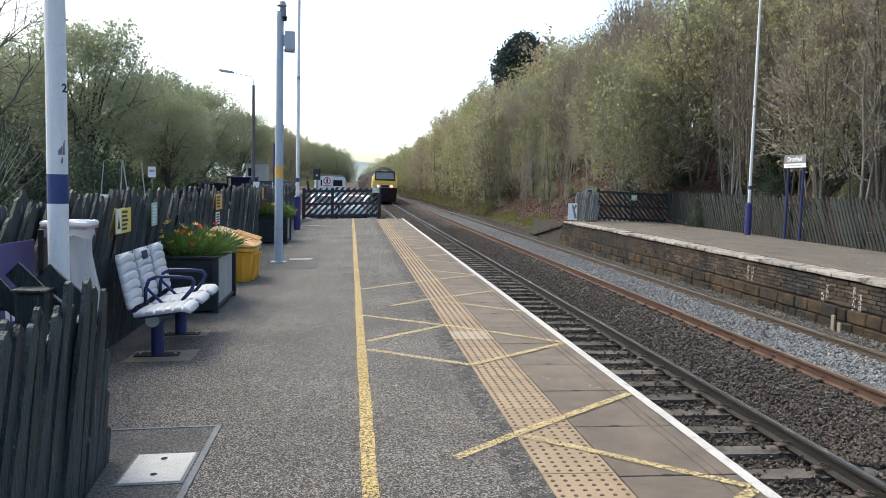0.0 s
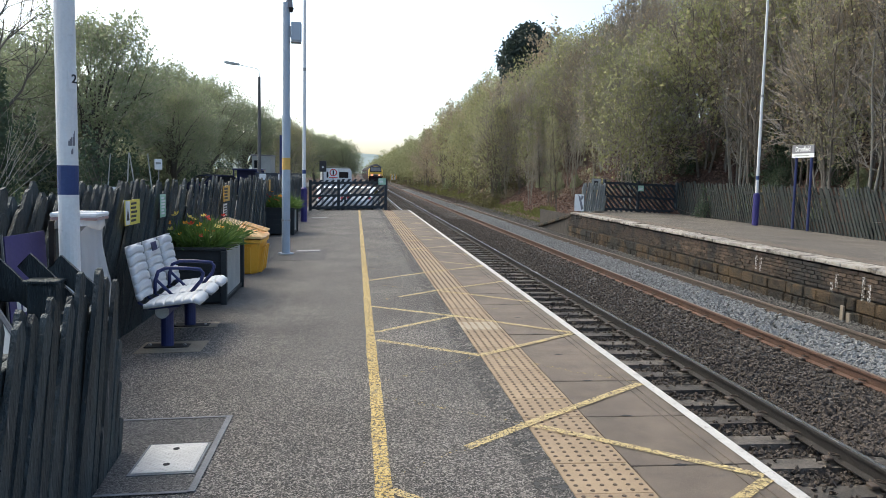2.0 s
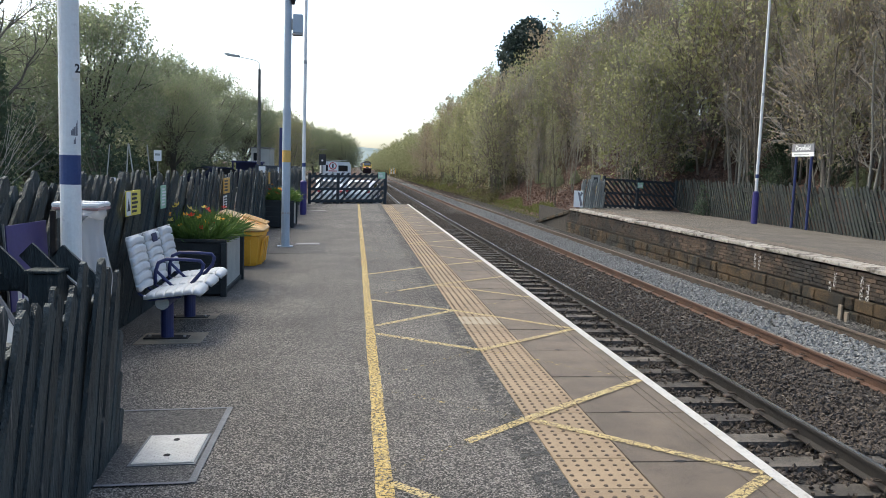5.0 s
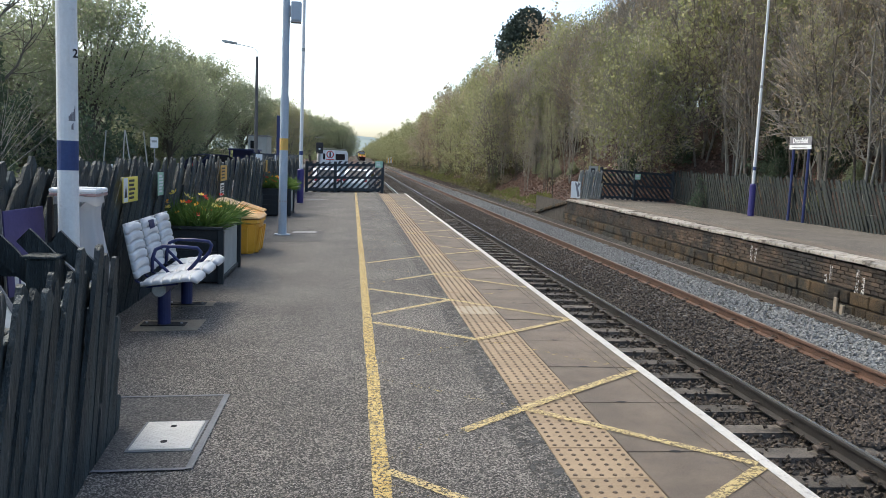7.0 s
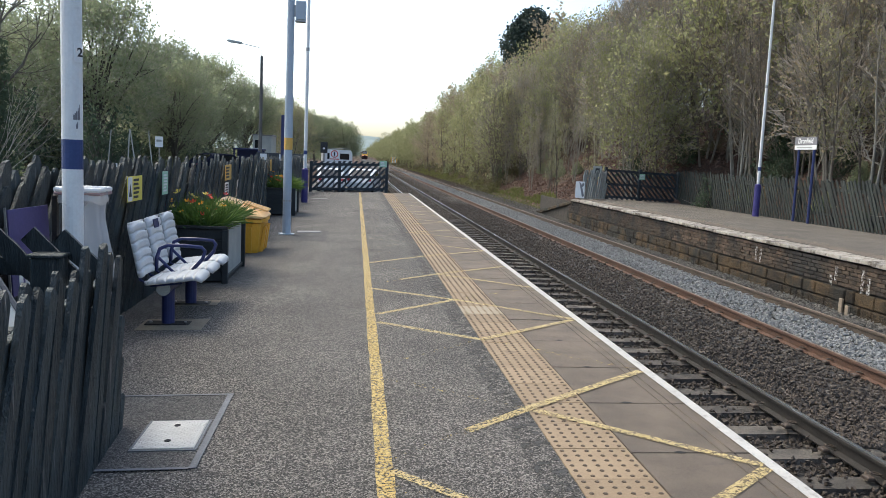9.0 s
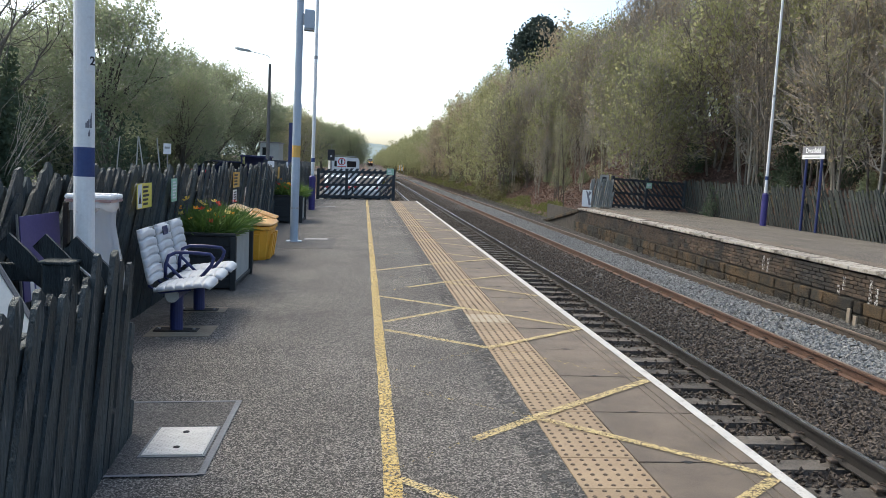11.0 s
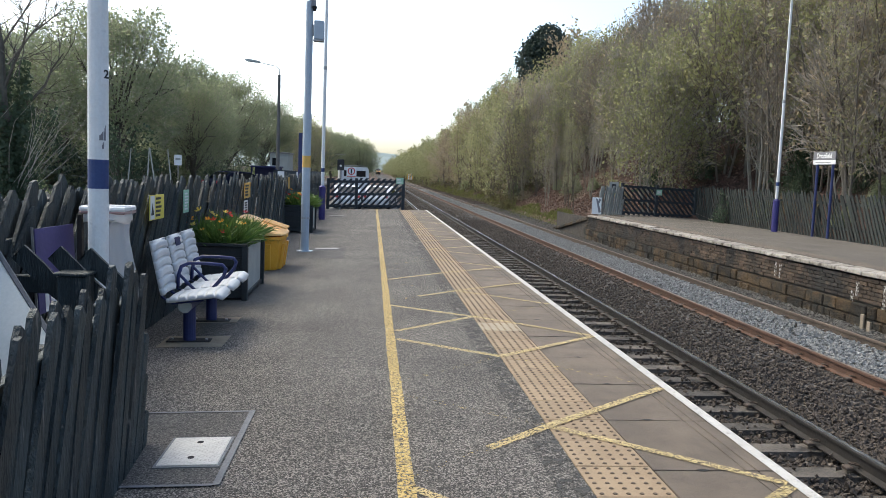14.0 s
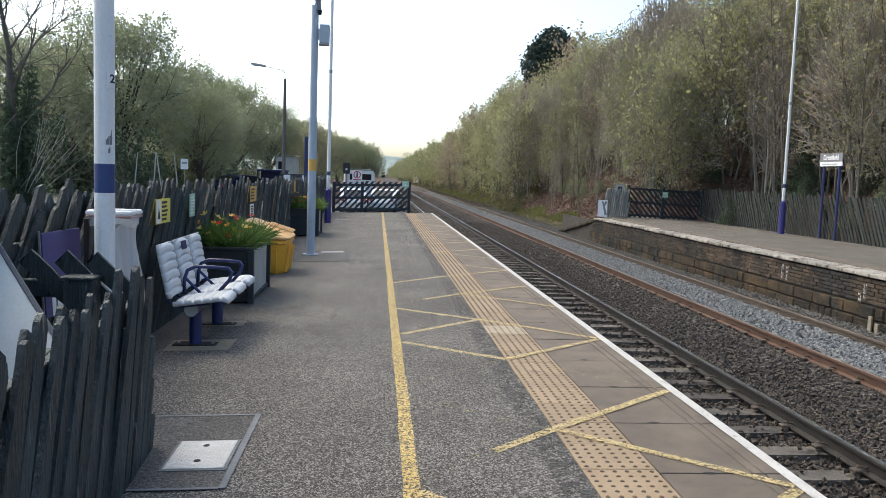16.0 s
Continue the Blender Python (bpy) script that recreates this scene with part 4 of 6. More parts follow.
def build_planter(x, y, length, seed, label, blooms):
    w, h = 0.36, 0.66
    pl = thing("planter", label, "planter", pose(x, y, fall(x)), "planters")
    L = length / 2
    for k in range(5):
        z = 0.03 + k * 0.122
        part("board", block(-w + 0.03, w - 0.03, -L + 0.01, -L + 0.035, z, z + 0.118, 0.004), PLANTER_WOOD, pl)
        part("board", block(-w + 0.03, w - 0.03, L - 0.035, L - 0.01, z, z + 0.118, 0.004), PLANTER_WOOD, pl)
        part("board", block(-w + 0.01, -w + 0.035, -L + 0.03, L - 0.03, z, z + 0.118, 0.004), PLANTER_WOOD, pl)
    part("side_panel", block(w - 0.03, w - 0.008, -L + 0.07, L - 0.07, 0.05, h - 0.04), PANEL_GREY, pl, "pale grey side panel in a dark frame")
    for sx in (-1, 1):
        for sy in (-1, 1):
            part("corner_post", block(sx * w - 0.035, sx * w + 0.035, sy * L - 0.035, sy * L + 0.035, 0, h - 0.022, 0.006), PLANTER_WOOD, pl)
    for a in ((-w - 0.03, w + 0.03, -L - 0.03, -L + 0.05), (-w - 0.03, w + 0.03, L - 0.05, L + 0.03), (-w - 0.03, -w + 0.05, -L + 0.05, L - 0.05), (w - 0.05, w + 0.03, -L + 0.05, L - 0.05)):
        part("top_rail", block(*a, h - 0.02, h + 0.015, 0.005), PLANTER_WOOD, pl)
    part("bottom_rail", block(w - 0.012, w + 0.012, -L + 0.04, L - 0.04, 0.03, 0.08, 0.004), PLANTER_WOOD, pl)
    part("soil", block(-w + 0.04, w - 0.04, -L + 0.04, L - 0.04, h - 0.12, h - 0.05), EARTH, pl)
    plants = thing("bedding_plants", "clump of green strap leaves with red, yellow and orange flowers", "plants", pose(x, y, fall(x) + h - 0.06), "planters' plants")
    tagged(link("foliage", blades(seed, 1700, w - 0.06, L - 0.08, 0.37, GRASSY), plants), kind="stuff")
    rng = random.Random(seed)
    for colour, n, yr, size in blooms:
        for k in range(n):
            px, py = rng.uniform(-w, w * 0.9), rng.uniform(yr[0], yr[1]) * L
            flower(plants, (px, py, rng.uniform(0.2, 0.44)), colour, size * rng.uniform(0.8, 1.2))


def build_grit_bin():
    b = thing("grit_bin", "yellow plastic grit bin with a sloping faded lid", "grit bin", pose(-2.80, 12.92, fall(-2.8)))
    w, l = 0.36, 0.54
    sec = []
    for z, s in ((0.0, 0.80), (0.05, 0.84), (0.46, 0.97), (0.48, 1.04), (0.53, 1.04)):
        ring = []
        for k in range(24):
            a = 2 * math.pi * k / 24
            c, sn = math.cos(a), math.sin(a)
            r = (abs(c) ** 6 + abs(sn) ** 6) ** (-1 / 6)
            ring.append((c * r * w * s, sn * r * l * s, z))
        sec.append(ring)
    part("body", loft(sec), BIN_YELLOW, b, smooth=False)
    for y in (-0.26, 0.0, 0.26):
        part("rib", loft([[(w * 0.80, y - 0.05, 0.02), (w * 0.80 + 0.045, y - 0.04, 0.02), (w * 0.80 + 0.045, y + 0.04, 0.02), (w * 0.80, y + 0.05, 0.02)], [(w * 0.97, y - 0.06, 0.41), (w * 0.97 + 0.035, y - 0.05, 0.41), (w * 0.97 + 0.035, y + 0.05, 0.41), (w * 0.97, y + 0.06, 0.41)]]), BIN_YELLOW, b)
    for x in (-0.14, 0.14):
        part("rib", loft([[(x - 0.05, -l * 0.80, 0.02), (x - 0.04, -l * 0.8 - 0.04, 0.02), (x + 0.04, -l * 0.8 - 0.04, 0.02), (x + 0.05, -l * 0.8, 0.02)], [(x - 0.06, -l * 0.97, 0.41), (x - 0.05, -l * 0.97 - 0.03, 0.41), (x + 0.05, -l * 0.97 - 0.03, 0.41), (x + 0.06, -l * 0.97, 0.41)]]), BIN_YELLOW, b)
    sec = []
    for z, s in ((0.535, 1.08), (0.60, 1.08), (0.64, 1.03), (0.70, 0.82)):
        ring = []
        for k in range(24):
            a = 2 * math.pi * k / 24
            c, sn = math.cos(a), math.sin(a)
            r = (abs(c) ** 6 + abs(sn) ** 6) ** (-1 / 6)
            x = c * r * w * s
            ring.append((x, sn * r * l * s, z - x * 0.34 * (z - 0.52) / 0.18 + 0.02))
        sec.append(ring)
    lid = part("lid", loft(sec), BIN_LID, b, "faded sloping lid")
    for y in (-0.18, 0.0, 0.18):
        part("lid_rib", block(-0.2, 0.2, y - 0.03, y + 0.03, 0.69, 0.722, 0.008, None, pose(0, 0, 0.02, 0, 17, 0)), BIN_LID, lid)


def build_bag_bin():
    b = thing("sack_holder", "hooped refuse sack holder with a clear white bag", "bin", pose(-2.875, 5.75, fall(-2.875)))
    part("post", block(-0.2, -0.165, -0.02, 0.02, 0, 1.22, 0.004), RAIL_SIDE, b)
    part("rim", pipe([(0.135 * sx, 0.12 * sy, 1.265) for sx, sy in ((-1, -1), (1, -1), (1, 1), (-1, 1), (-1, -1))], 0.018, 8), SIGN_WHITE, b, "white rim with a red edge")
    part("band", pipe([(0.14 * sx, 0.125 * sy, 1.24) for sx, sy in ((-1, -1), (1, -1), (1, 1), (-1, 1), (-1, -1))], 0.011, 6), surface("faded_pink_band", (0.30, 0.19, 0.18), (0.42, 0.28, 0.26), 6, 60, 0.6, 0, vary=0), b)
    rng = random.Random(3)
    sec = []
    for i in range(17):
        f = i / 16
        z = 1.27 - 0.80 * f
        s = (1.10, 1.12, 1.04, 0.96, 0.94, 0.96, 1.0, 1.02, 1.06, 1.1, 1.12, 1.12, 1.1, 1.05, 0.95, 0.7, 0.3)[i]
        ring = []
        for k in range(30):
            a = 2 * math.pi * k / 30
            c, sn = math.cos(a), math.sin(a)
            r = (abs(c) ** 4 + abs(sn) ** 4) ** (-1 / 4) * (1 + 0.10 * math.sin(a * 8 + f * 3) * math.sin(f * 2.6 + 0.4) + 0.05 * noise.noise((c * 2, sn * 2, f * 6)))
            ring.append((c * r * 0.115 * s + 0.07 * f, sn * r * 0.11 * s, z))
        sec.append(ring)
    bag = part("bag", loft(sec), FILM, b, "crumpled clear white plastic sack", smooth=True)
    cuff = [[(x * 1.06, y * 1.06, z + 0.012) for x, y, z in sec[0]], [(x * 1.16, y * 1.16, z - 0.09 + 0.02 * math.sin(i * 2.3)) for i, (x, y, z) in enumerate(sec[0])]]
    part("cuff", loft(cuff, True), FILM, bag, smooth=True)


def pole(name, label, x, y, sections, extra=(), group=""):
    """A round mast of stacked sections (z0, z1, r0, r1, material, part name)."""
    p = thing(name, label, "pole", pose(x, y, fall(x)), group)
    for z0, z1, r0, r1, mat, nm in sections:
        part(nm, rod((0, 0, z0), (0, 0, z1), r0, r1, 18), mat, p, smooth=False)
    return p


def build_poles():
    p = pole("lamp_column", "white lamp column with a blue band and peeling paint", -2.76, 5.2, ((-0.05, 1.41, 0.06, 0.06, WHITE_PAINT, "shaft"), (1.41, 1.585, 0.0605, 0.0605, BLUE_BAND, "blue_band"), (1.585, 6.0, 0.06, 0.055, WHITE_PAINT, "shaft")))
    bm = bmesh.new()
    for a0, z, w, h in ((-66, 1.70, 22, 0.05), (-42, 1.70, 14, 0.09), (-52, 1.65, 12, 0.04)):
        for u in range(3):
            vs = [bm.verts.new((0.0612 * math.cos(radians(a0 + i * w / 3 * 1.0 + u * w / 3)), 0.0612 * math.sin(radians(a0 + i * w / 3 + u * w / 3)), z + j * h * (0.6 + 0.4 * ((u * 7) % 3) / 2))) for i, j in ((0, 0), (1, 0), (1, 1), (0, 1))]
            bm.faces.new(vs)
    part("peeled_patch", bm, SIGN_GREY, p, "patch of peeled paint")
    pl = part("number_plate", block(-0.026, 0.026, -0.003, 0.0, -0.055, 0.055, 0.0), SIGN_WHITE, p, "small white plate", m=Matrix.Translation((0.062 * math.cos(radians(-36)), 0.062 * math.sin(radians(-36)), 2.09)) @ pose(0, 0, 0, 0, 0, 54))
    words("2", 0.07, INK, pl, pose(0.008, -0.0045, 0.0, 90))
    p = pole("camera_mast", "pale blue-grey steel camera mast with a yellow band", -2.34, 15.4, ((0, 1.58, 0.078, 0.078, GREY_BLUE, "shaft"), (1.58, 1.80, 0.079, 0.079, SIGN_ORANGE, "yellow_band"), (1.80, 2.55, 0.078, 0.078, GREY_BLUE, "shaft"), (2.55, 4.62, 0.066, 0.066, GREY_BLUE, "shaft"), (2.5, 2.58, 0.082, 0.072, GREY_BLUE, "collar")))
    part("base_flange", rod((0, 0, 0), (0, 0, 0.02), 0.15, sides=18), GREY_BLUE, p)
    part("access_door", block(-0.03, 0.03, -0.082, -0.07, 0.4, 0.9, 0.003), GREY_BLUE, p)
    part("cable_strap", rod((0, 0, 0.62), (0, 0, 0.65), 0.084, sides=18), STEEL, p)
    box = part("equipment_box", block(0.09, 0.27, -0.1, 0.1, 3.93, 4.27, 0.012), GREY_BLUE, p, "pale blue-grey equipment box")
    part("box_base", block(0.08, 0.265, -0.09, 0.09, 3.90, 3.93, 0.004), STEEL, box)
    part("bracket", block(0.05, 0.1, -0.03, 0.03, 4.0, 4.2, 0.003), STEEL, p)
    cam_dome = part("camera_head", rod((0.05, 0, 4.50), (0.05, 0, 4.72), 0.07, 0.05, 14), SIGN_GREY, p, "dark dome camera")
    part("camera_cap", rod((0.03, 0, 4.72), (0.03, 0, 4.80), 0.095, 0.06, 14), STEEL, cam_dome)
    part("camera_glass", rod((0.09, -0.06, 4.44), (0.09, -0.06, 4.52), 0.03, 0.05, 10), GLASS_DARK, cam_dome)
    for x, y, top in ((-2.64, 25.35, 8.2), (13.42, 27.9, 8.6)):
        s = 1.0 if x < 0 else 1.12
        pole("lamp_column", "tall slim white lamp column with a violet-blue base and a thin blue band", x, y, ((0, 1.02 * s, 0.10 * s, 0.10 * s, PURPLE, "base"), (1.02 * s, 1.06 * s, 0.10 * s, 0.055, PURPLE, "collar"), (1.06 * s, 1.48 * s, 0.055, 0.055, WHITE_PAINT, "shaft"), (1.48 * s, 1.60 * s, 0.056, 0.056, BLUE_BAND, "blue_band"), (1.60 * s, 4.6, 0.055, 0.05, WHITE_PAINT, "shaft"), (4.6, 4.7, 0.056, 0.056, STEEL, "joint_band"), (4.7, top, 0.048, 0.042, WHITE_PAINT, "shaft")), group="lamp columns")


def upright_sign(name, label, m, w, h, material, frame_mat=None, group=""):
    s = thing(name, label, "sign", m, group)
    part("plate", block(-w / 2, w / 2, -0.004, 0.004, -h / 2, h / 2, 0.001), material, s)
    return s


def build_signs():
    rng = random.Random(4)
    # on the long fence, facing the platform
    X = -3.27 + 0.125
    s = upright_sign("warning_sign", "yellow warning notice with a triangle on the paling fence", pose(X, 8.02, 1.075, 0, 0, 90), 0.50, 0.235, SIGN_YELLOW)
    part("symbol_field", block(-0.24, -0.10, -0.0055, -0.004, -0.11, 0.11), SIGN_WHITE, s)
    bm = bmesh.new()
    bm.faces.new([bm.verts.new(p) for p in ((-0.22, -0.0062, -0.07), (-0.12, -0.0062, -0.07), (-0.17, -0.0062, 0.05))])
    part("triangle", bm, INK, s)
    bars(-0.06, 0.22, -0.10, 0.10, 5, 0.0045, INK, s, rng)
    s = upright_sign("notice", "pale green notice on the paling fence", pose(X, 9.23, 1.085, 0, 0, 90), 0.24, 0.25, SIGN_GREEN)
    bars(-0.09, 0.09, -0.10, 0.10, 6, 0.0045, SIGN_WHITE, s, rng)
    s = upright_sign("notice", "orange and white notice on the paling fence", pose(X, 13.6, 1.10, 0, 0, 90), 0.62, 0.25, SIGN_ORANGE)
    bars(-0.25, 0.25, -0.10, 0.10, 4, 0.0045, INK, s, rng)
    s = upright_sign("notice", "small white notice below the orange one", pose(X, 13.45, 0.84, 0, 0, 90), 0.35, 0.2, SIGN_WHITE)
    bars(-0.14, 0.14, -0.08, 0.08, 4, 0.0045, INK, s, rng)
    s = upright_sign("notice", "small orange notice far along the fence", pose(X, 20.2, 1.12, 0, 0, 90), 0.35, 0.28, SIGN_ORANGE)
    s = upright_sign("poster_board", "violet-blue poster board with white figures, leaning on the fence", pose(-3.12, 5.5, 0.80, -3, 0, 86), 0.53, 0.53, SIGN_PURPLE)
    for x, z, w, h in ((-0.16, -0.06, 0.04, 0.09), (-0.16, -0.20, 0.05, 0.12), (-0.05, -0.2, 0.12, 0.05)):
        part("white_mark", block(x - w / 2, x + w / 2, -0.0065, -0.0045, z - h / 2, z + h / 2, 0.0009), SIGN_WHITE, s)
    part("edge", block(-0.295, -0.288, -0.006, 0.006, -0.28, 0.28), STEEL, s)
    # on the two end gates
    for x, y, z, lab in ((0.02, 33.08, 1.12, "green notice on the barrier post"), (12.05, 36.05, 1.0, "green notice on the far barrier")):
        s = upright_sign("notice", lab, pose(x, y, z, 0, 0, 8 if x < 1 else 14), 0.30, 0.26, SIGN_GREEN)
        bars(-0.11, 0.11, -0.09, 0.09, 3, 0.0045, SIGN_WHITE, s, rng)
    s = thing("prohibition_sign", "white square sign with a red ring beyond the barrier", "sign", pose(-1.98, 33.9, 0))
    part("post", rod((0, 0.02, -0.6), (0, 0.02, 1.6), 0.03, sides=10), STEEL, s)
    part("plate", block(-0.2, 0.2, -0.02, -0.012, 1.2, 1.62, 0.002), SIGN_WHITE, s)
    bm = bmesh.new()
    ra, rb = [[bm.verts.new((r * math.cos(a), -0.024, 1.44 + r * math.sin(a))) for a in np.linspace(0, 2 * math.pi, 25)[:-1]] for r in (0.115, 0.155)]
    for k in range(24):
        bm.faces.new((ra[k], ra[(k + 1) % 24], rb[(k + 1) % 24], rb[k]))
    part("red_ring", bm, SIGN_RED, s)
    part("symbol", block(-0.03, 0.03, -0.025, -0.022, 1.34, 1.53), INK, s)
    part("caption_bar", block(-0.18, 0.18, -0.025, -0.022, 1.215, 1.25), SIGN_RED, s)
    # station name
    s = thing("station_sign", "grey and white station name board on two navy posts", "sign", pose(13.86, 25.74, fall(13.86), 0, 0, -90))
    for x in (-0.46, 0.46):
        part("post", rod((x, 0.03, 0), (x, 0.03, 2.46), 0.045, sides=14), NAVY, s)
        part("post_cap", rod((x, 0.03, 2.46), (x, 0.03, 2.48), 0.05, sides=14), NAVY, s)
    bd = part("name_panel", block(-0.66, 0.66, -0.03, 0.0, 2.585, 2.86, 0.004), SIGN_GREY, s)
    part("strip", block(-0.66, 0.66, -0.03, 0.0, 2.44, 2.583, 0.004), SIGN_WHITE, s, "white strip below the name")
    words("Dronfield", 0.235, SIGN_WHITE, bd, pose(0, -0.033, 2.72, 90))
    part("print_bar", block(-0.5, 0.4, -0.033, -0.031, 2.49, 2.52), PANEL_GREY, s)
    # end-of-ramp marker on the far platform
    s = thing("marker_board", "white marker board with a dark diagonal at the ramp", "sign", pose(8.62, 34.2, fall(8.6), 0, 0, -20))
    part("plate", block(-0.20, 0.20, -0.02, 0.0, 0.0, 0.72, 0.004), SIGN_WHITE, s)
    bm = bmesh.new()
    bm.faces.new([bm.verts.new(q) for q in ((-0.05, -0.023, 0.70), (0.05, -0.023, 0.62), (0.19, -0.023, 0.1), (0.10, -0.023, 0.05))])
    bm.faces.new([bm.verts.new(q) for q in ((0.05, -0.023, 0.45), (0.12, -0.023, 0.5), (0.19, -0.023, 0.62), (0.1, -0.023, 0.69))])
    part("diagonal", bm, SIGN_GREY, s)


def build_return_fence():
    """Where the short fence turns back to the long one: a post, a rail and slanting boards, with a pale panel leaning by it."""
    f = thing("return_fence", "dark broken return fence with slanting boards", "fence", pose(0, 4.75, fall(-2.8)))
    part("post", block(-2.78, -2.63, -0.16, 0.0, -0.05, 0.955, 0.008), PALING, f)
    part("post_cap", block(-2.795, -2.615, -0.175, 0.015, 0.955, 0.972, 0.004), PALING, f)
    part("rail", block(-3.20, -2.79, 0.01, 0.07, 0.83, 0.93, 0.006), PALING, f)
    part("rail", block(-3.20, -2.79, 0.01, 0.07, 0.22, 0.33, 0.006), PALING, f)
    for x, n in ((-3.04, 0.36), (-2.85, 0.34), (-2.68, 0.30)):
        part("paling", board(n, 0.10, 0.024, 0.0, int(-x * 100)), PALING, f, m=Matrix.Translation((x + n * 0.72, -0.012 if x > -2.7 else 0.0, 1.06 - n * 0.69)) @ pose(0, 0, 0, 0, -46, 0) @ pose(0, 0, 0, 0, 0, 90))
    p = thing("leaning_panel", "pale grey panel with a dark edge leaning behind the short fence", "panel", pose(-3.0, 4.3, fall(-2.9), 0, 0, 0))
    m = pose(0, 0, 0.66, -38, 0, 0) @ pose(0, 0, 0, 0, 52, 0)
    part("sheet", block(-0.70, 0.26, -0.012, 0.012, -0.42, 0.24, 0.003, None, m), surface("cream_panel", (0.68, 0.69, 0.65), (0.78, 0.78, 0.74), 3, 50, 0.5, 0.05, vary=0), p)
    part("edge_strip", block(-0.715, 0.275, -0.02, 0.02, 0.24, 0.265, 0.004, None, m), GROUT, p)
    part("prop", rod((-0.1, 0.0, 0.0), (-0.1, 0.0, 0.4), 0.02, sides=8), GROUT, p)


build_bench()
build_planter(-2.92, 10.36, 1.44, 5, "black wooden planter box with a pale side panel, full of flowers", ((RED_PETAL, 7, (-1, 0.0), 0.03), (YELLOW_PETAL, 14, (-1, 0.4), 0.032), (ORANGE_PETAL, 6, (-1, -0.6), 0.03)))
build_planter(-2.92, 20.6, 1.24, 9, "black wooden planter box with red and orange flowers by the mast", ((RED_PETAL, 10, (-1, -0.2), 0.03), (ORANGE_PETAL, 9, (-1, -0.4), 0.03)))
build_grit_bin()
build_bag_bin()
build_poles()
build_signs()
build_return_fence()


# ---- beyond the fence ----
def parked_car(label, paint, m):
    """A small hatchback; its own x runs from tail to nose."""
    c = thing("parked_car", label, "car", m, "parked cars")
    prof = [(-2.05, 0.32), (-2.1, 0.62), (-1.95, 0.86), (-1.55, 0.98), (-0.95, 1.42), (-0.2, 1.5), (0.6, 1.47), (1.15, 1.2), (1.35, 0.98), (1.95, 0.86), (2.1, 0.6), (2.08, 0.32)]
    part("body", loft([[(x, y, z * k if z > 1 else z) for x, z in prof] for y, k in ((-0.84, 0.97), (-0.7, 1.0), (0.7, 1.0), (0.84, 0.97))]), paint, c)
    for s in (-1, 1):
        part("side_window", loft([[(-0.85, y, 1.02), (1.1, y, 1.02), (0.55, y, 1.38), (-0.7, y, 1.36)] for y in (s * 0.842, s * 0.848)]), GLASS_DARK, c)
    part("rear_window", loft([[(x, y, z) for x, z in ((-1.50, 1.03), (-1.00, 1.40), (-0.99, 1.388), (-1.49, 1.018))] for y in (-0.62, 0.62)], True, None), GLASS_DARK, c, m=pose(-0.012, 0, 0.012))
    for x in (-1.3, 1.3):
        for y in (-0.78, 0.78):
            w = part("wheel", rod((x, y - 0.1, 0.31), (x, y + 0.1, 0.31), 0.31, sides=18), RUBBER, c)
            part("rim", rod((x, y - 0.105, 0.31), (x, y + 0.105, 0.31), 0.2, sides=14), STEEL, w)
    for y in (-0.7, 0.7):
        part("rear_lamp", block(-2.07, -1.93, y - 0.09, y + 0.09, 0.72, 0.88, 0.02), SIGN_RED, c, "red rear lamp")


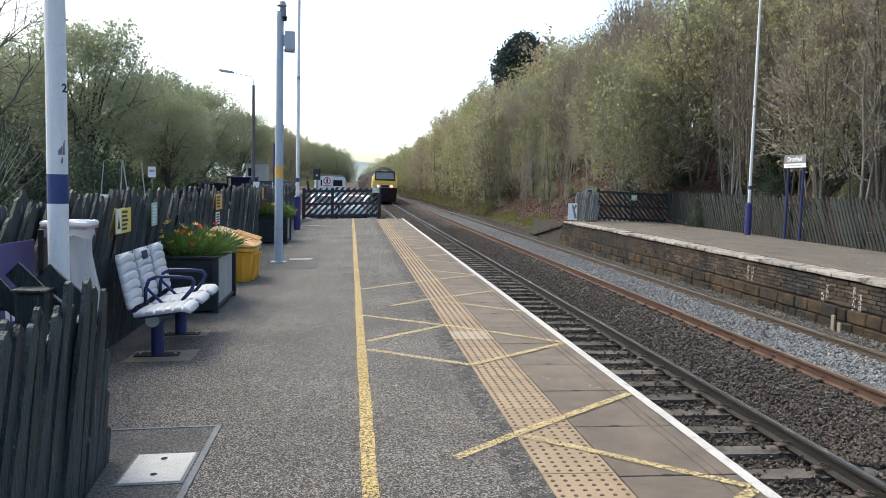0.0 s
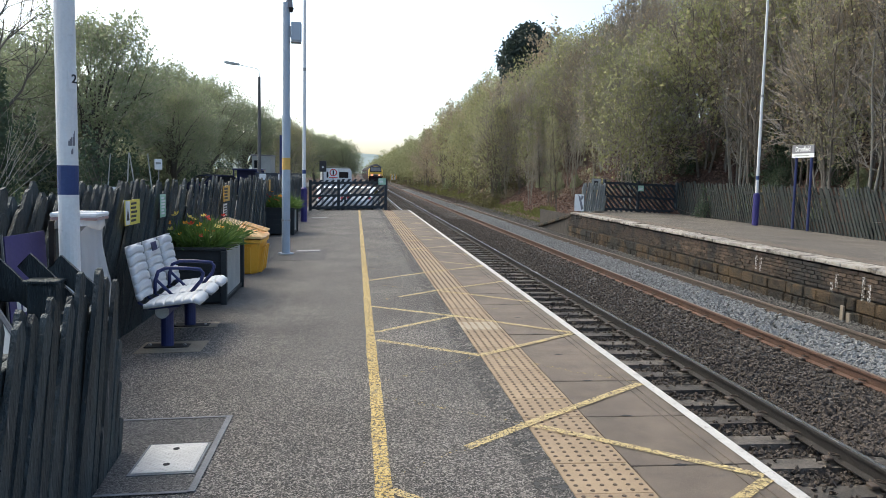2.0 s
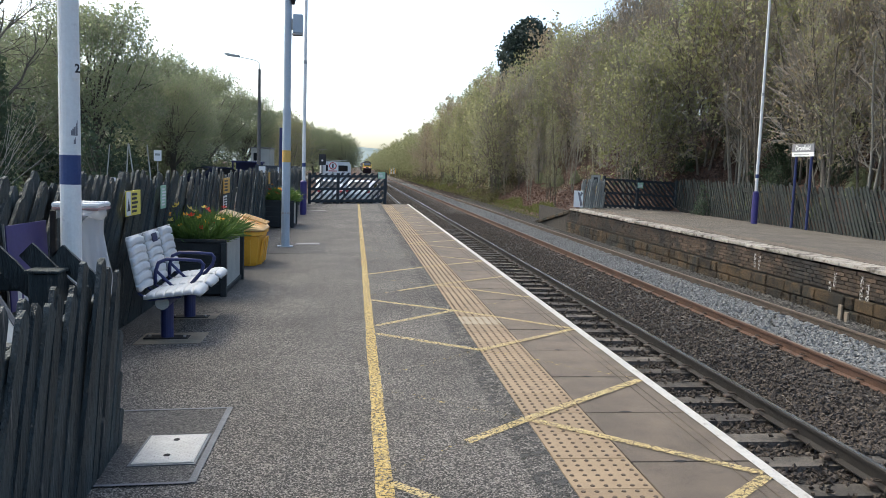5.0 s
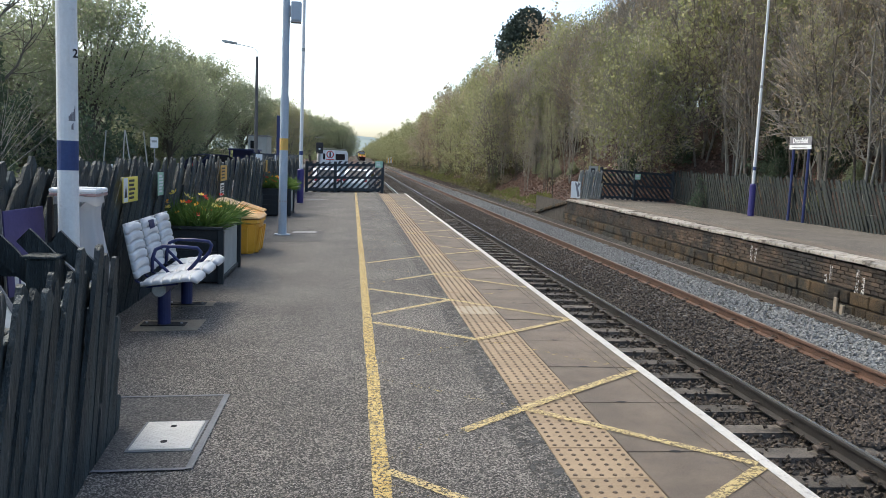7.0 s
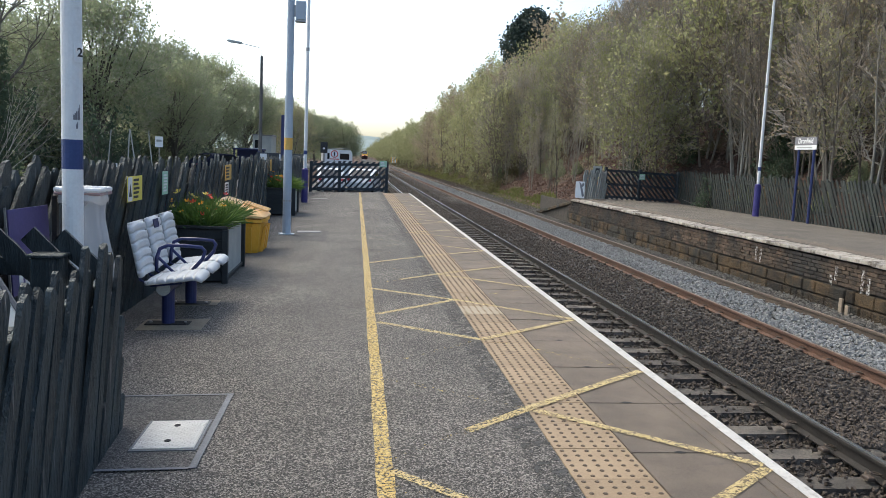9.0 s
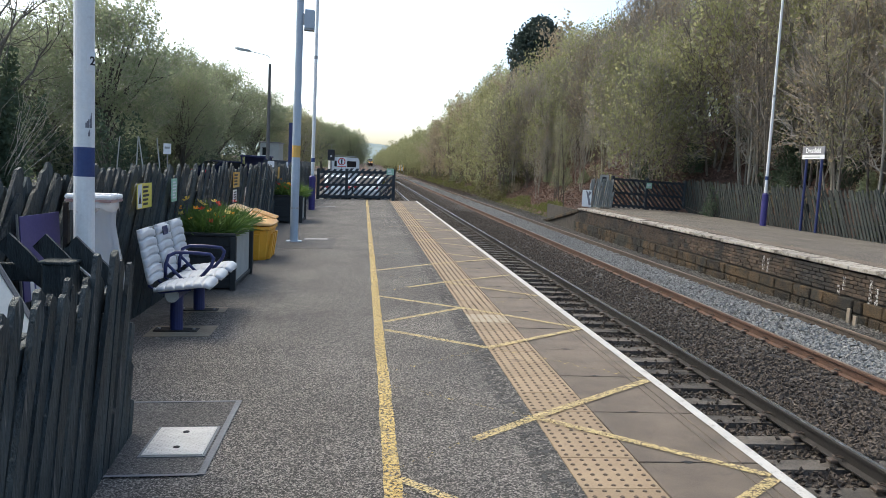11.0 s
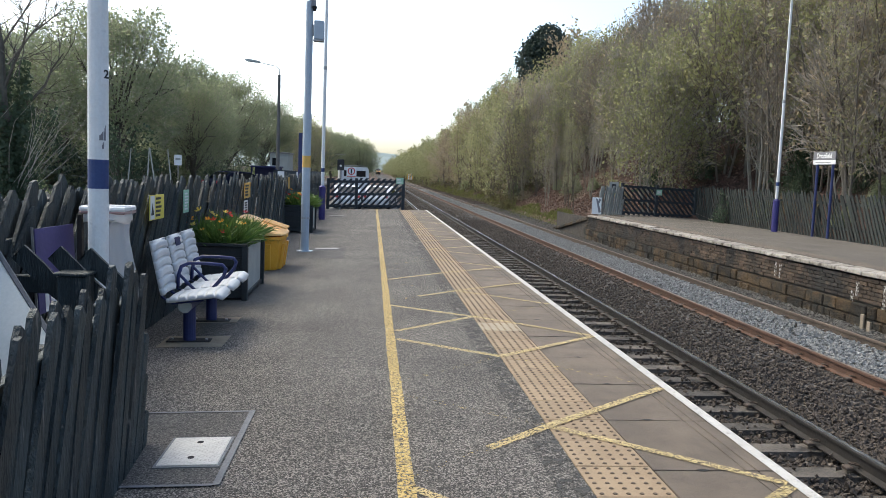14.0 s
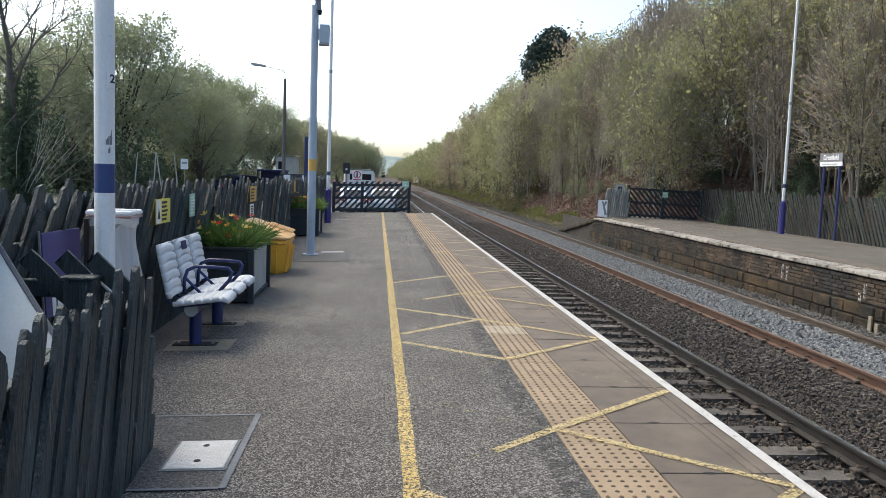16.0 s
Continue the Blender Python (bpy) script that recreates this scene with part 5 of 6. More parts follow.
def build_beyond():
    tagged(strip("car_park", [-30, -14, -6.5], lambda x: ground_z(x, 60) + 0.03, 20, 130, CAR_PARK, "dark tarmac car park beyond the fence", "car park", 20), kind="structure")
    # street lamp
    s = thing("street_lamp", "tall concrete street lamp with a long bracket arm", "street lamp", pose(-6.3, 45, -0.62))
    part("column", rod((0, 0, 0), (0, 0, 7.1), 0.12, 0.07, 12), surface("lamp_concrete", (0.09, 0.085, 0.08), (0.16, 0.15, 0.14), 5, 50, 0.9, 0.2), s)
    part("arm", pipe([(0, 0, 7.0), (0, 0, 7.4), (-0.15, 0, 7.55), (-1.1, 0, 7.72)], 0.018, 6), STEEL, s)
    part("lantern", loft([[(-1.05, -0.1, 7.68), (-1.05, 0.1, 7.68), (-1.05, 0.09, 7.78), (-1.05, -0.09, 7.78)], [(-1.7, -0.13, 7.74), (-1.7, 0.13, 7.74), (-1.7, 0.08, 7.88), (-1.7, -0.08, 7.88)], [(-1.85, -0.06, 7.80), (-1.85, 0.06, 7.80), (-1.85, 0.05, 7.86), (-1.85, -0.05, 7.86)]]), PANEL_GREY, s)
    # parked cars
    navy = surface("car_paint_navy", (0.010, 0.013, 0.028), (0.017, 0.022, 0.042), 2, 40, 0.75, 0, vary=0, local=True, spec=0.05)
    white = surface("car_paint_white", (0.68, 0.69, 0.70), (0.78, 0.78, 0.79), 2, 40, 0.35, 0, vary=0, local=True)
    parked_car("dark navy hatchback parked beyond the fence", navy, pose(-9.9, 53, ground_z(-9.9, 53) + 0.03, 0, 0, 48))
    tagged(part("yard", block(-6.4, 0.75, 43, 76, -1.5, -1.0, 0.03), CAR_PARK), "low tarmac yard beyond the platform end", "yard", kind="structure")
    parked_car("white hatchback parked beyond the platform end", white, pose(-0.5, 55, -1.0, 0, 0, 80))
    parked_car("white hatchback parked beside the camper van", white, pose(-2.75, 53.5, -1.0, 0, 0, 94))
    # white camper behind the platform end
    van = surface("camper_white", (0.62, 0.64, 0.66), (0.74, 0.75, 0.77), 2, 40, 0.35, 0, vary=0, local=True)
    c = thing("camper_van", "white and silver camper van parked beyond the platform end", "van", pose(-2.42, 62, -1.0, 0, 0, 5.5))
    prof = [(-1.0, 0.45), (-1.06, 1.5), (-1.04, 2.5), (-0.92, 2.72), (0.92, 2.72), (1.04, 2.5), (1.06, 1.5), (1.0, 0.45)]
    part("body", loft([[(x, y, z) for x, z in prof] for y in (0.0, 0.12, 5.0)]), van, c)
    part("rear_window", block(0.1, 0.8, -0.012, -0.002, 2.0, 2.45, 0.004), GLASS_DARK, c)
    part("rear_window", block(-0.85, -0.2, -0.012, -0.002, 2.0, 2.45, 0.004), GLASS_DARK, c)
    part("bumper", block(-1.02, 1.02, -0.12, 0.0, 0.45, 0.7, 0.02), SIGN_GREY, c)
    part("roof_rail", pipe([(-0.85, 0.3, 2.72), (-0.85, 0.3, 2.82), (0.85, 0.3, 2.82), (0.85, 0.3, 2.72)], 0.02, 6), STEEL, c)
    for x in (-0.85, 0.85):
        for y in (1.0, 4.0):
            part("wheel", rod((x - 0.12, y, 0.36), (x + 0.12, y, 0.36), 0.36, sides=16), RUBBER, c)
    # railway signal seen from behind
    s = thing("railway_signal", "black railway signal head on a steel post", "signal", pose(-2.86, 45, -1.3))
    part("post", rod((0, 0, 0), (0, 0, 2.8), 0.06, sides=10), STEEL, s)
    part("head", block(-0.19, 0.19, -0.08, 0.12, 2.75, 3.35, 0.02), INK, s)
    part("hood", rod((0, -0.22, 3.18), (0, -0.08, 3.18), 0.09, sides=12), INK, s)
    part("lens", rod((0, -0.10, 3.0), (0, -0.08, 3.0), 0.06, sides=12), SIGN_WHITE, s)
    part("aerial", pipe([(-0.25, 0, 3.6), (0.25, 0, 3.62)], 0.012, 5), STEEL, s)
    part("aerial_stem", rod((0, 0, 3.3), (0, 0, 3.62), 0.012, sides=6), STEEL, s)
    # dark notice hoarding and posts behind the fence
    h = thing("notice_hoarding", "navy hoarding with white posters beyond the fence", "hoarding", pose(-5.2, 40, -0.9))
    part("board", block(-0.7, 1.7, -0.03, 0.03, 0.9, 2.25, 0.005), GATE_PAINT, h)
    for x in (-0.6, 0.5, 1.6):
        part("post", block(x - 0.05, x + 0.05, 0.04, 0.14, -0.2, 2.3, 0.006), NAVY, h)
    for x in (-0.35, 0.55):
        part("poster", block(x - 0.16, x + 0.16, -0.042, -0.032, 1.9, 2.2), SIGN_WHITE, h)
    s = thing("sign_post", "tall navy sign seen edge-on beside the mast", "sign", pose(-3.82, 31, -0.3))
    part("panel", block(-0.07, 0.07, -0.25, 0.25, 0.0, 3.1, 0.01), NAVY, s)
    part("edge", block(0.072, 0.10, -0.25, 0.25, 0.3, 3.05, 0.004), SIGN_WHITE, s)
    for x, y, z0, z1, w, hh in ((-10.46, 40, -0.6, 1.9, 0.36, 0.5), (-6.83, 20, -0.6, 1.02, 0.26, 0.2)):
        s = thing("car_park_sign", "small grey-white sign on a post beyond the fence", "sign", pose(x, y, z0))
        part("post", rod((0, 0.02, 0), (0, 0.02, z1 - z0), 0.025, sides=8), STEEL, s)
        part("plate", block(-w / 2, w / 2, -0.015, -0.008, z1 - z0 - hh, z1 - z0, 0.001), SIGN_WHITE, s)
        part("print_bar", block(-w / 3, w / 3, -0.018, -0.016, z1 - z0 - hh * 0.5, z1 - z0 - hh * 0.3), PANEL_GREY, s)
    for x, y, lean in ((-10.6, 35, 3), (-10.1, 35, -8), (-9.7, 36, -6), (-12.3, 38, 5)):
        s = thing("tree_stake", "thin pale stake among the young trees", "stake", pose(x, y, ground_z(x, y), 0, lean, 0), "tree stakes")
        part("pole", rod((0, 0, -0.2), (0, 0, 2.5), 0.03, 0.025, 7), PANEL_GREY, s)
    # pale building behind the trees
    wall = surface("pale_render", (0.42, 0.42, 0.38), (0.52, 0.52, 0.48), 2, 30, 0.9, 0.2, vary=0)
    b = thing("outbuilding", "pale flat-roofed building behind the trees", "building", pose(-9.2, 72, ground_z(-9.2, 72) - 0.2))
    part("wall", block(-0.9, 0.7, 0, 4, 0, 3.3, 0.02), wall, b)
    part("roof", block(-1.0, 0.8, -0.1, 4.1, 3.3, 3.4, 0.02), SIGN_GREY, b)
    for x in (-0.4,):
        w = part("window", block(x - 0.3, x + 0.3, -0.03, -0.005, 2.2, 2.9, 0.004), GLASS_DARK, b)
        part("sill", block(x - 0.4, x + 0.4, -0.1, -0.0, 2.1, 2.2, 0.01), SIGN_WHITE, w)
    b = thing("shelter", "low dark shelter in the car park", "shelter", pose(-9.6, 66, ground_z(-9.6, 66)))
    part("roof", block(-1.3, 1.1, 0, 2, 1.8, 1.95, 0.02), NAVY, b)
    for x in (-1.2, 1.0):
        part("post", block(x - 0.06, x + 0.06, 0.1, 0.22, 0, 1.8, 0.01), NAVY, b)
    part("back_panel", block(-1.2, 1.0, 1.85, 1.9, 0.0, 1.8), NAVY, b)
    # striped board far down the line
    s = thing("trackside_board", "orange and white striped board beside the far track", "sign", pose(8.3, 205, ground_z(8.3, 205), 0, 0, -15))
    for k in range(5):
        part("stripe", block(-0.7 + k * 0.34, -0.7 + (k + 1) * 0.34 - 0.004, -0.03, 0.03, 0.9, 2.4), SIGN_ORANGE if k % 2 == 0 else SIGN_WHITE, s)
    for x in (-0.6, 0.9):
        part("post", rod((x, 0.06, 0), (x, 0.06, 2.4), 0.05, sides=8), STEEL, s)
    # cabinet and sign at the bank, above the far barrier
    s = thing("bank_sign", "small pale square sign on a post on the bank", "sign", pose(10.25, 37.2, ground_z(10.25, 37.2)))
    part("post", rod((0, 0, 0), (0, 0, 2.6), 0.03, sides=8), STEEL, s)
    part("plate", block(-0.22, 0.22, -0.04, -0.03, 2.25, 2.7, 0.002), PANEL_GREY, s)
    part("print_bar", block(-0.1, 0.1, -0.045, -0.042, 2.35, 2.6), INK, s)


build_beyond()


# ---- train ----
def build_train():
    """A diesel high-speed set seen from its tail: nose, then coaches; its own y runs away from the nose."""
    yellow = surface("warning_yellow", (0.72, 0.50, 0.05), (0.80, 0.58, 0.10), 2, 30, 0.4, 0, vary=0, local=True)
    side = surface("maroon_livery", (0.035, 0.018, 0.024), (0.06, 0.03, 0.038), 2, 30, 0.65, 0, vary=0, local=True, spec=0.2)
    roof = surface("train_roof_grey", (0.03, 0.03, 0.033), (0.06, 0.06, 0.065), 1, 20, 0.9, 0.1, vary=0, local=True, spec=0.1)
    maroon = surface("maroon_skirt", (0.014, 0.007, 0.009), (0.03, 0.014, 0.017), 2, 30, 0.7, 0, vary=0, local=True, spec=0.2)
    # pale grey base colour stands in for sky mirrored in the windscreen
    pane = surface("windscreen_painted_sky", (0.16, 0.17, 0.18), (0.24, 0.25, 0.26), 2, 30, 0.12, 0, vary=0, local=True)
    skirt = surface("bogie_black", (0.012, 0.011, 0.01), (0.03, 0.026, 0.023), 3, 30, 0.8, 0.2, vary=0, local=True)
    pale = surface("nose_panel", (0.55, 0.53, 0.48), (0.66, 0.64, 0.6), 3, 30, 0.4, 0, vary=0, local=True)
    train = thing("train", "diesel express train with yellow nose and maroon coaches", "train", pose(2.635, 88, RAIL_Z))

    def ring(y, w, z0, z1, top, shoulder=0.62):
        """Half-round-shouldered cross-section."""
        pts = [(-w * 0.94, z0), (-w, z0 + (z1 - z0) * 0.35), (-w * 0.97, z1)]
        for a in np.linspace(160, 20, 9):
            pts.append((w * 0.97 * math.cos(radians(a)) / math.cos(radians(20)), z1 + (top - z1) * (math.sin(radians(a)) - math.sin(radians(20))) / (1 - math.sin(radians(20)))))
        pts += [(w * 0.97, z1), (w, z0 + (z1 - z0) * 0.35), (w * 0.94, z0)]
        return [(x, y, z) for x, z in pts]

    def car(y0, length, nose):
        c = thing("power_car" if nose else "coach", "", "")
        c.parent = train
        c.matrix_basis = pose(0, y0, 0)
        if nose:
            # nose: upright lower front, raked windscreen, rounded roof line
            part("cab", loft([ring(0.0, 1.28, 1.2, 2.0, 2.12), ring(0.08, 1.33, 1.0, 2.25, 2.42), ring(0.6, 1.36, 0.8, 2.8, 3.42), ring(1.3, 1.37, 0.8, 2.8, 3.76), ring(2.6, 1.37, 0.8, 2.8, 3.88)]), yellow, c, "yellow cab front")
            part("valance", loft([[(-1.2, -0.05, 0.12), (1.2, -0.05, 0.12), (1.32, -0.03, 1.6), (-1.32, -0.03, 1.6)], [(-1.3, 2.4, 0.2), (1.3, 2.4, 0.2), (1.39, 2.4, 1.6), (-1.39, 2.4, 1.6)]]), maroon, c, "dark maroon lower front")
            screen = part("windscreen_frame", loft([[(-1.10, 0.04, 2.40), (1.10, 0.04, 2.40), (1.10, 0.14, 2.36), (-1.10, 0.14, 2.36)], [(-1.04, 0.54, 3.38), (1.04, 0.54, 3.38), (1.04, 0.64, 3.34), (-1.04, 0.64, 3.34)]]), skirt, c, "black windscreen surround")
            part("windscreen", loft([[(-0.96, 0.07, 2.53), (0.96, 0.07, 2.53), (0.96, 0.12, 2.50), (-0.96, 0.12, 2.50)], [(-0.90, 0.43, 3.22), (0.90, 0.43, 3.22), (0.90, 0.48, 3.19), (-0.90, 0.48, 3.19)]]), pane, screen, "windscreen with a pale sky reflection painted in")
            part("lamp_panel", block(-1.1, 1.1, -0.07, 0.02, 1.62, 1.94, 0.03), pale, c, "cream lamp panel")
            part("grille", block(-0.4, 0.4, -0.085, -0.06, 1.66, 1.90, 0.01), skirt, c)
            for x in (-0.7, 0.7):
                part("tail_lamp", rod((x, -0.10, 1.78), (x, -0.06, 1.78), 0.11, sides=14), glow("tail_lamp_red", (1.0, 0.16, 0.06), 5), c, "lit red tail lamp")
                part("marker_lamp", rod((x * 1.35, -0.095, 1.78), (x * 1.35, -0.06, 1.78), 0.07, sides=12), PANEL_GREY, c)
            for x in (-0.87, 0.87):
                part("buffer", rod((x, -0.25, 0.75), (x, 0.0, 0.75), 0.16, sides=12), skirt, c)
            part("roof_cap", loft([[(x * 1.01, y, z + 0.015) for x, y, z in ring(y, w, 0.8, z1, top)[2:13]] for y, w, z1, top in ((0.62, 1.365, 2.8, 3.45), (1.3, 1.375, 2.8, 3.78), (2.6, 1.375, 2.8, 3.9))], False), roof, c, "dark roof over the cab")
            a = 2.6
        else:
            a = 0.3
        part("body", loft([ring(y, 1.37, 0.8, 2.8, 3.88) for y in (a, length - 0.3)]), side, c)
        part("roof", loft([[(x * 1.005, y, z + 0.012) for x, y, z in ring(y, 1.37, 0.8, 2.8, 3.88)[2:13]] for y in (a, length - 0.3)], False), roof, c)
        if not nose:
            n = 8
            for s in (-1, 1):
                for k in range(n):
                    y = 2.0 + (length - 4.0) * (k + 0.5) / n
                    part("window", block(s * 1.372 - 0.012, s * 1.372 + 0.012, y - 0.85, y + 0.85, 1.75, 2.5), GLASS_DARK, c)
        part("underframe", block(-1.2, 1.2, a, length - 0.3, 0.35, 0.8), skirt, c)
        for y in (3.0, length - 3.0):
            part("bogie", block(-1.1, 1.1, y - 1.5, y + 1.5, 0.2, 0.6, 0.03), skirt, c)
            for dy in (-1.1, 1.1):
                for x in (-0.75, 0.75):
                    part("wheel", rod((x - 0.06, y + dy, 0.46), (x + 0.06, y + dy, 0.46), 0.46, sides=16), skirt, c)
    car(0, 17.8, True)
    for k in range(6):
        car(17.9 + k * 23.0, 23.0, False)
    return train


TRAIN = build_train()

# ---- trees ----
BARK = surface("grey_bark", (0.07, 0.06, 0.05), (0.18, 0.155, 0.125), 3, 30, 0.9, 0.5, vary=0.25)
BARK_PALE = surface("pale_bark", (0.2, 0.185, 0.15), (0.40, 0.37, 0.31), 3, 30, 0.9, 0.5, vary=0.25)
BARK_DARK = surface("dark_bark", (0.06, 0.054, 0.045), (0.14, 0.125, 0.10), 3, 30, 0.9, 0.5, vary=0.25)
TWIG = surface("brown_twigs", (0.2, 0.175, 0.15), (0.44, 0.39, 0.33), 0.6, 20, 0.9, 0, vary=0.35)
LEAF_SPRING = leafy("spring_leaves", (0.21, 0.215, 0.105), (0.45, 0.44, 0.235), 0.55)
LEAF_BUD = leafy("brown_buds", (0.24, 0.19, 0.135), (0.42, 0.35, 0.23), 0.55)
LEAF_GREEN = leafy("green_leaves", (0.18, 0.215, 0.125), (0.38, 0.41, 0.25), 0.6)
LEAF_BRIGHT = leafy("fresh_green_leaves", (0.10, 0.17, 0.035), (0.22, 0.31, 0.08))
LEAF_DARK = leafy("ivy_leaves", (0.04, 0.065, 0.04), (0.11, 0.15, 0.085), 0.4)
LEAF_CONIFER = leafy("conifer_needles", (0.018, 0.033, 0.030), (0.06, 0.085, 0.068), 0.25)


def grow(seed, height, stems, spread, bough, sub, twig, leaves, leaf_size, up=0.9, trunk_r=0.09, start=0.07, cluster=0.14, stem_lean=0.16, wander=0.06, twig_w=1.0):
    """Trunk with boughs, and the twigs and leaves that make the crown."""
    rng = np.random.default_rng(seed)
    wood, fine, green = Grown(), Grown(), Grown()
    for s in range(stems):
        a = rng.uniform(0, 2 * math.pi)
        h = height * rng.uniform(0.8, 1.0)
        d = np.array((math.cos(a) * stem_lean, math.sin(a) * stem_lean, 1.0)) if stems > 1 else np.array((0, 0, 1.0))
        p0 = np.array((math.cos(a) * 0.15, math.sin(a) * 0.15, -0.4)) * (stems > 1) + np.array((0, 0, -0.2))
        stem = bent(p0, d, h, rng, 9, wander, 0.02)
        wood.tube(stem, trunk_r, trunk_r * 0.15, 7)
        for b in range(bough):
            f = start + (0.97 - start) * (b + rng.random()) / bough
            i = min(int(f * 9), 8)
            p = stem[i] + (stem[i + 1] - stem[i]) * (f * 9 - i)
            a = b * 2.4 + rng.uniform(-0.5, 0.5)
            length = spread * (1.05 - 0.72 * abs(f - 0.42) / 0.58) * rng.uniform(0.7, 1.15)
            br = bent(p, np.array((math.cos(a), math.sin(a), up * rng.uniform(0.6, 1.3))), length, rng, 5, 0.13, 0.05)
            r = trunk_r * (1 - f) * 0.45 + 0.012
            wood.tube(br, r, r * 0.3, 4)
            for c in range(sub):
                g = 0.2 + 0.8 * (c + rng.random()) / sub
                i2 = min(int(g * 5), 4)
                p2 = br[i2] + (br[i2 + 1] - br[i2]) * (g * 5 - i2)
                d2 = (br[i2 + 1] - br[i2]) / np.linalg.norm(br[i2 + 1] - br[i2]) + rng.normal(size=3) * 0.55
                l2 = length * rng.uniform(0.3, 0.55)
                sb = bent(p2, d2, l2, rng, 3, 0.16, 0.08)
                fine.tube(sb, 0.011 * twig_w, 0.005 * twig_w, 3)
                for t in range(twig):
                    e = rng.uniform(0.15, 1.0)
                    i3 = min(int(e * 3), 2)
                    p3 = sb[i3] + (sb[i3 + 1] - sb[i3]) * (e * 3 - i3)
                    d3 = (sb[i3 + 1] - sb[i3]) / np.linalg.norm(sb[i3 + 1] - sb[i3]) + rng.normal(size=3) * 0.7
                    tw = bent(p3, d3, l2 * rng.uniform(0.4, 0.85), rng, 1, 0.15, 0.08)
                    fine.tube(tw, 0.007 * twig_w, 0.003 * twig_w, 3)
                    for q in range(leaves):
                        w = tw[0] + (tw[1] - tw[0]) * rng.uniform(0.1, 1.05) + rng.normal(size=3) * cluster
                        green.leaf(w, leaf_size * rng.uniform(0.6, 1.3), rng)
    return wood, fine, green


def spreading(seed, height, radius, sprays, leaves, leaf_size, leaf_mat, bark=None, stems=1, trunk=0.30, boughs=26, mid_f=0.53, twig_r=0.011, upturn=0.9, twig_l=(0.4, 1.0), scatter=0.14):
    """A round-headed tree: stems, boughs fanning out, and a lumpy dome of upturned leafy sprays."""
    rng = np.random.default_rng(seed)
    wood, fine, green = Grown(), Grown(), Grown()
    half = height * (1 - mid_f)
    mid = np.array((0, 0, height * mid_f))
    feet = []
    for k in range(stems):
        a = 2 * math.pi * k / stems + rng.uniform(-0.5, 0.5)
        lean = 0.03 if stems == 1 else rng.uniform(0.08, 0.22)
        stem = bent(np.array((math.cos(a) * 0.2 * (stems > 1), math.sin(a) * 0.2 * (stems > 1), -0.4)), np.array((lean * math.cos(a), lean * math.sin(a), 1.0)), height * (0.42 if stems == 1 else 0.85), rng, 6, 0.045, 0.02)
        wood.tube(stem, trunk, trunk * (0.66 if stems == 1 else 0.2), 7)
        feet += stem[2:] if stems == 1 else stem[1:6]

    def shell(d):
        lump = noise.noise((d[0] * 2.1 + seed, d[1] * 2.1, d[2] * 2.1)) + 0.5 * noise.noise((d[0] * 5, d[1] * 5 + seed, d[2] * 5))
        return d * np.array((radius, radius, half)) * (0.86 + 0.36 * lump)
    for k in range(boughs):
        d = rng.normal(size=3)
        d[2] = abs(d[2]) * 0.9 - 0.1
        d /= np.linalg.norm(d)
        q = mid + shell(d) * 0.9
        low = [f for f in feet if f[2] < q[2]] or feet[:1]
        p = low[rng.integers(0, len(low))]
        k2 = p + (q - p) * 0.5 + np.array((0, 0, 0.04 * height)) + rng.normal(size=3) * 0.2
        wood.tube([p, (p + k2) / 2 + rng.normal(size=3) * 0.08, k2, (k2 + q) / 2 + rng.normal(size=3) * 0.12, q], trunk * 0.36, 0.012, 4)
    for k in range(sprays):
        d = rng.normal(size=3)
        d /= np.linalg.norm(d)
        if d[2] < -0.75:
            d[2] = -d[2]
        e = shell(d)
        p = mid + e * (0.4 + 0.6 * math.sqrt(rng.random()))
        t = bent(p, d + np.array((0, 0, upturn)) + rng.normal(size=3) * 0.4, rng.uniform(*twig_l), rng, 2, 0.14, 0.1)
        fine.tube(t, twig_r, 0.003, 3)
        for q in range(leaves):
            f = rng.uniform(0.1, 1.0)
            green.leaf(t[0] + (t[2] - t[0]) * f + rng.normal(size=3) * scatter, leaf_size * rng.uniform(0.6, 1.3), rng)
    return wood.mesh(bark or BARK_DARK), fine.mesh(TWIG), green.mesh(leaf_mat) if green.f else None


def tree_kind(seed, bark, twig_mat, leaf_mat, **kw):
    wood, fine, green = grow(seed, **kw)
    return wood.mesh(bark), fine.mesh(twig_mat), green.mesh(leaf_mat) if green.f else None


def plant_tree(kind, x, y, scale, turn, label, group="", z=None, stretch=1.0, name="tree"):
    z = ground_z(x, y) if z is None else z
    t = thing(name, label, name.replace("_", " "), Matrix.Translation((x, y, z)) @ pose(0, 0, 0, 0, 0, turn), group)
    t.scale = (scale, scale, scale * stretch)
    for nm, me in zip(("trunk", "branchwork", "crown"), kind):
        if me:
            tagged(link(nm, me, t), kind="" if nm == "trunk" else "stuff")
    return t


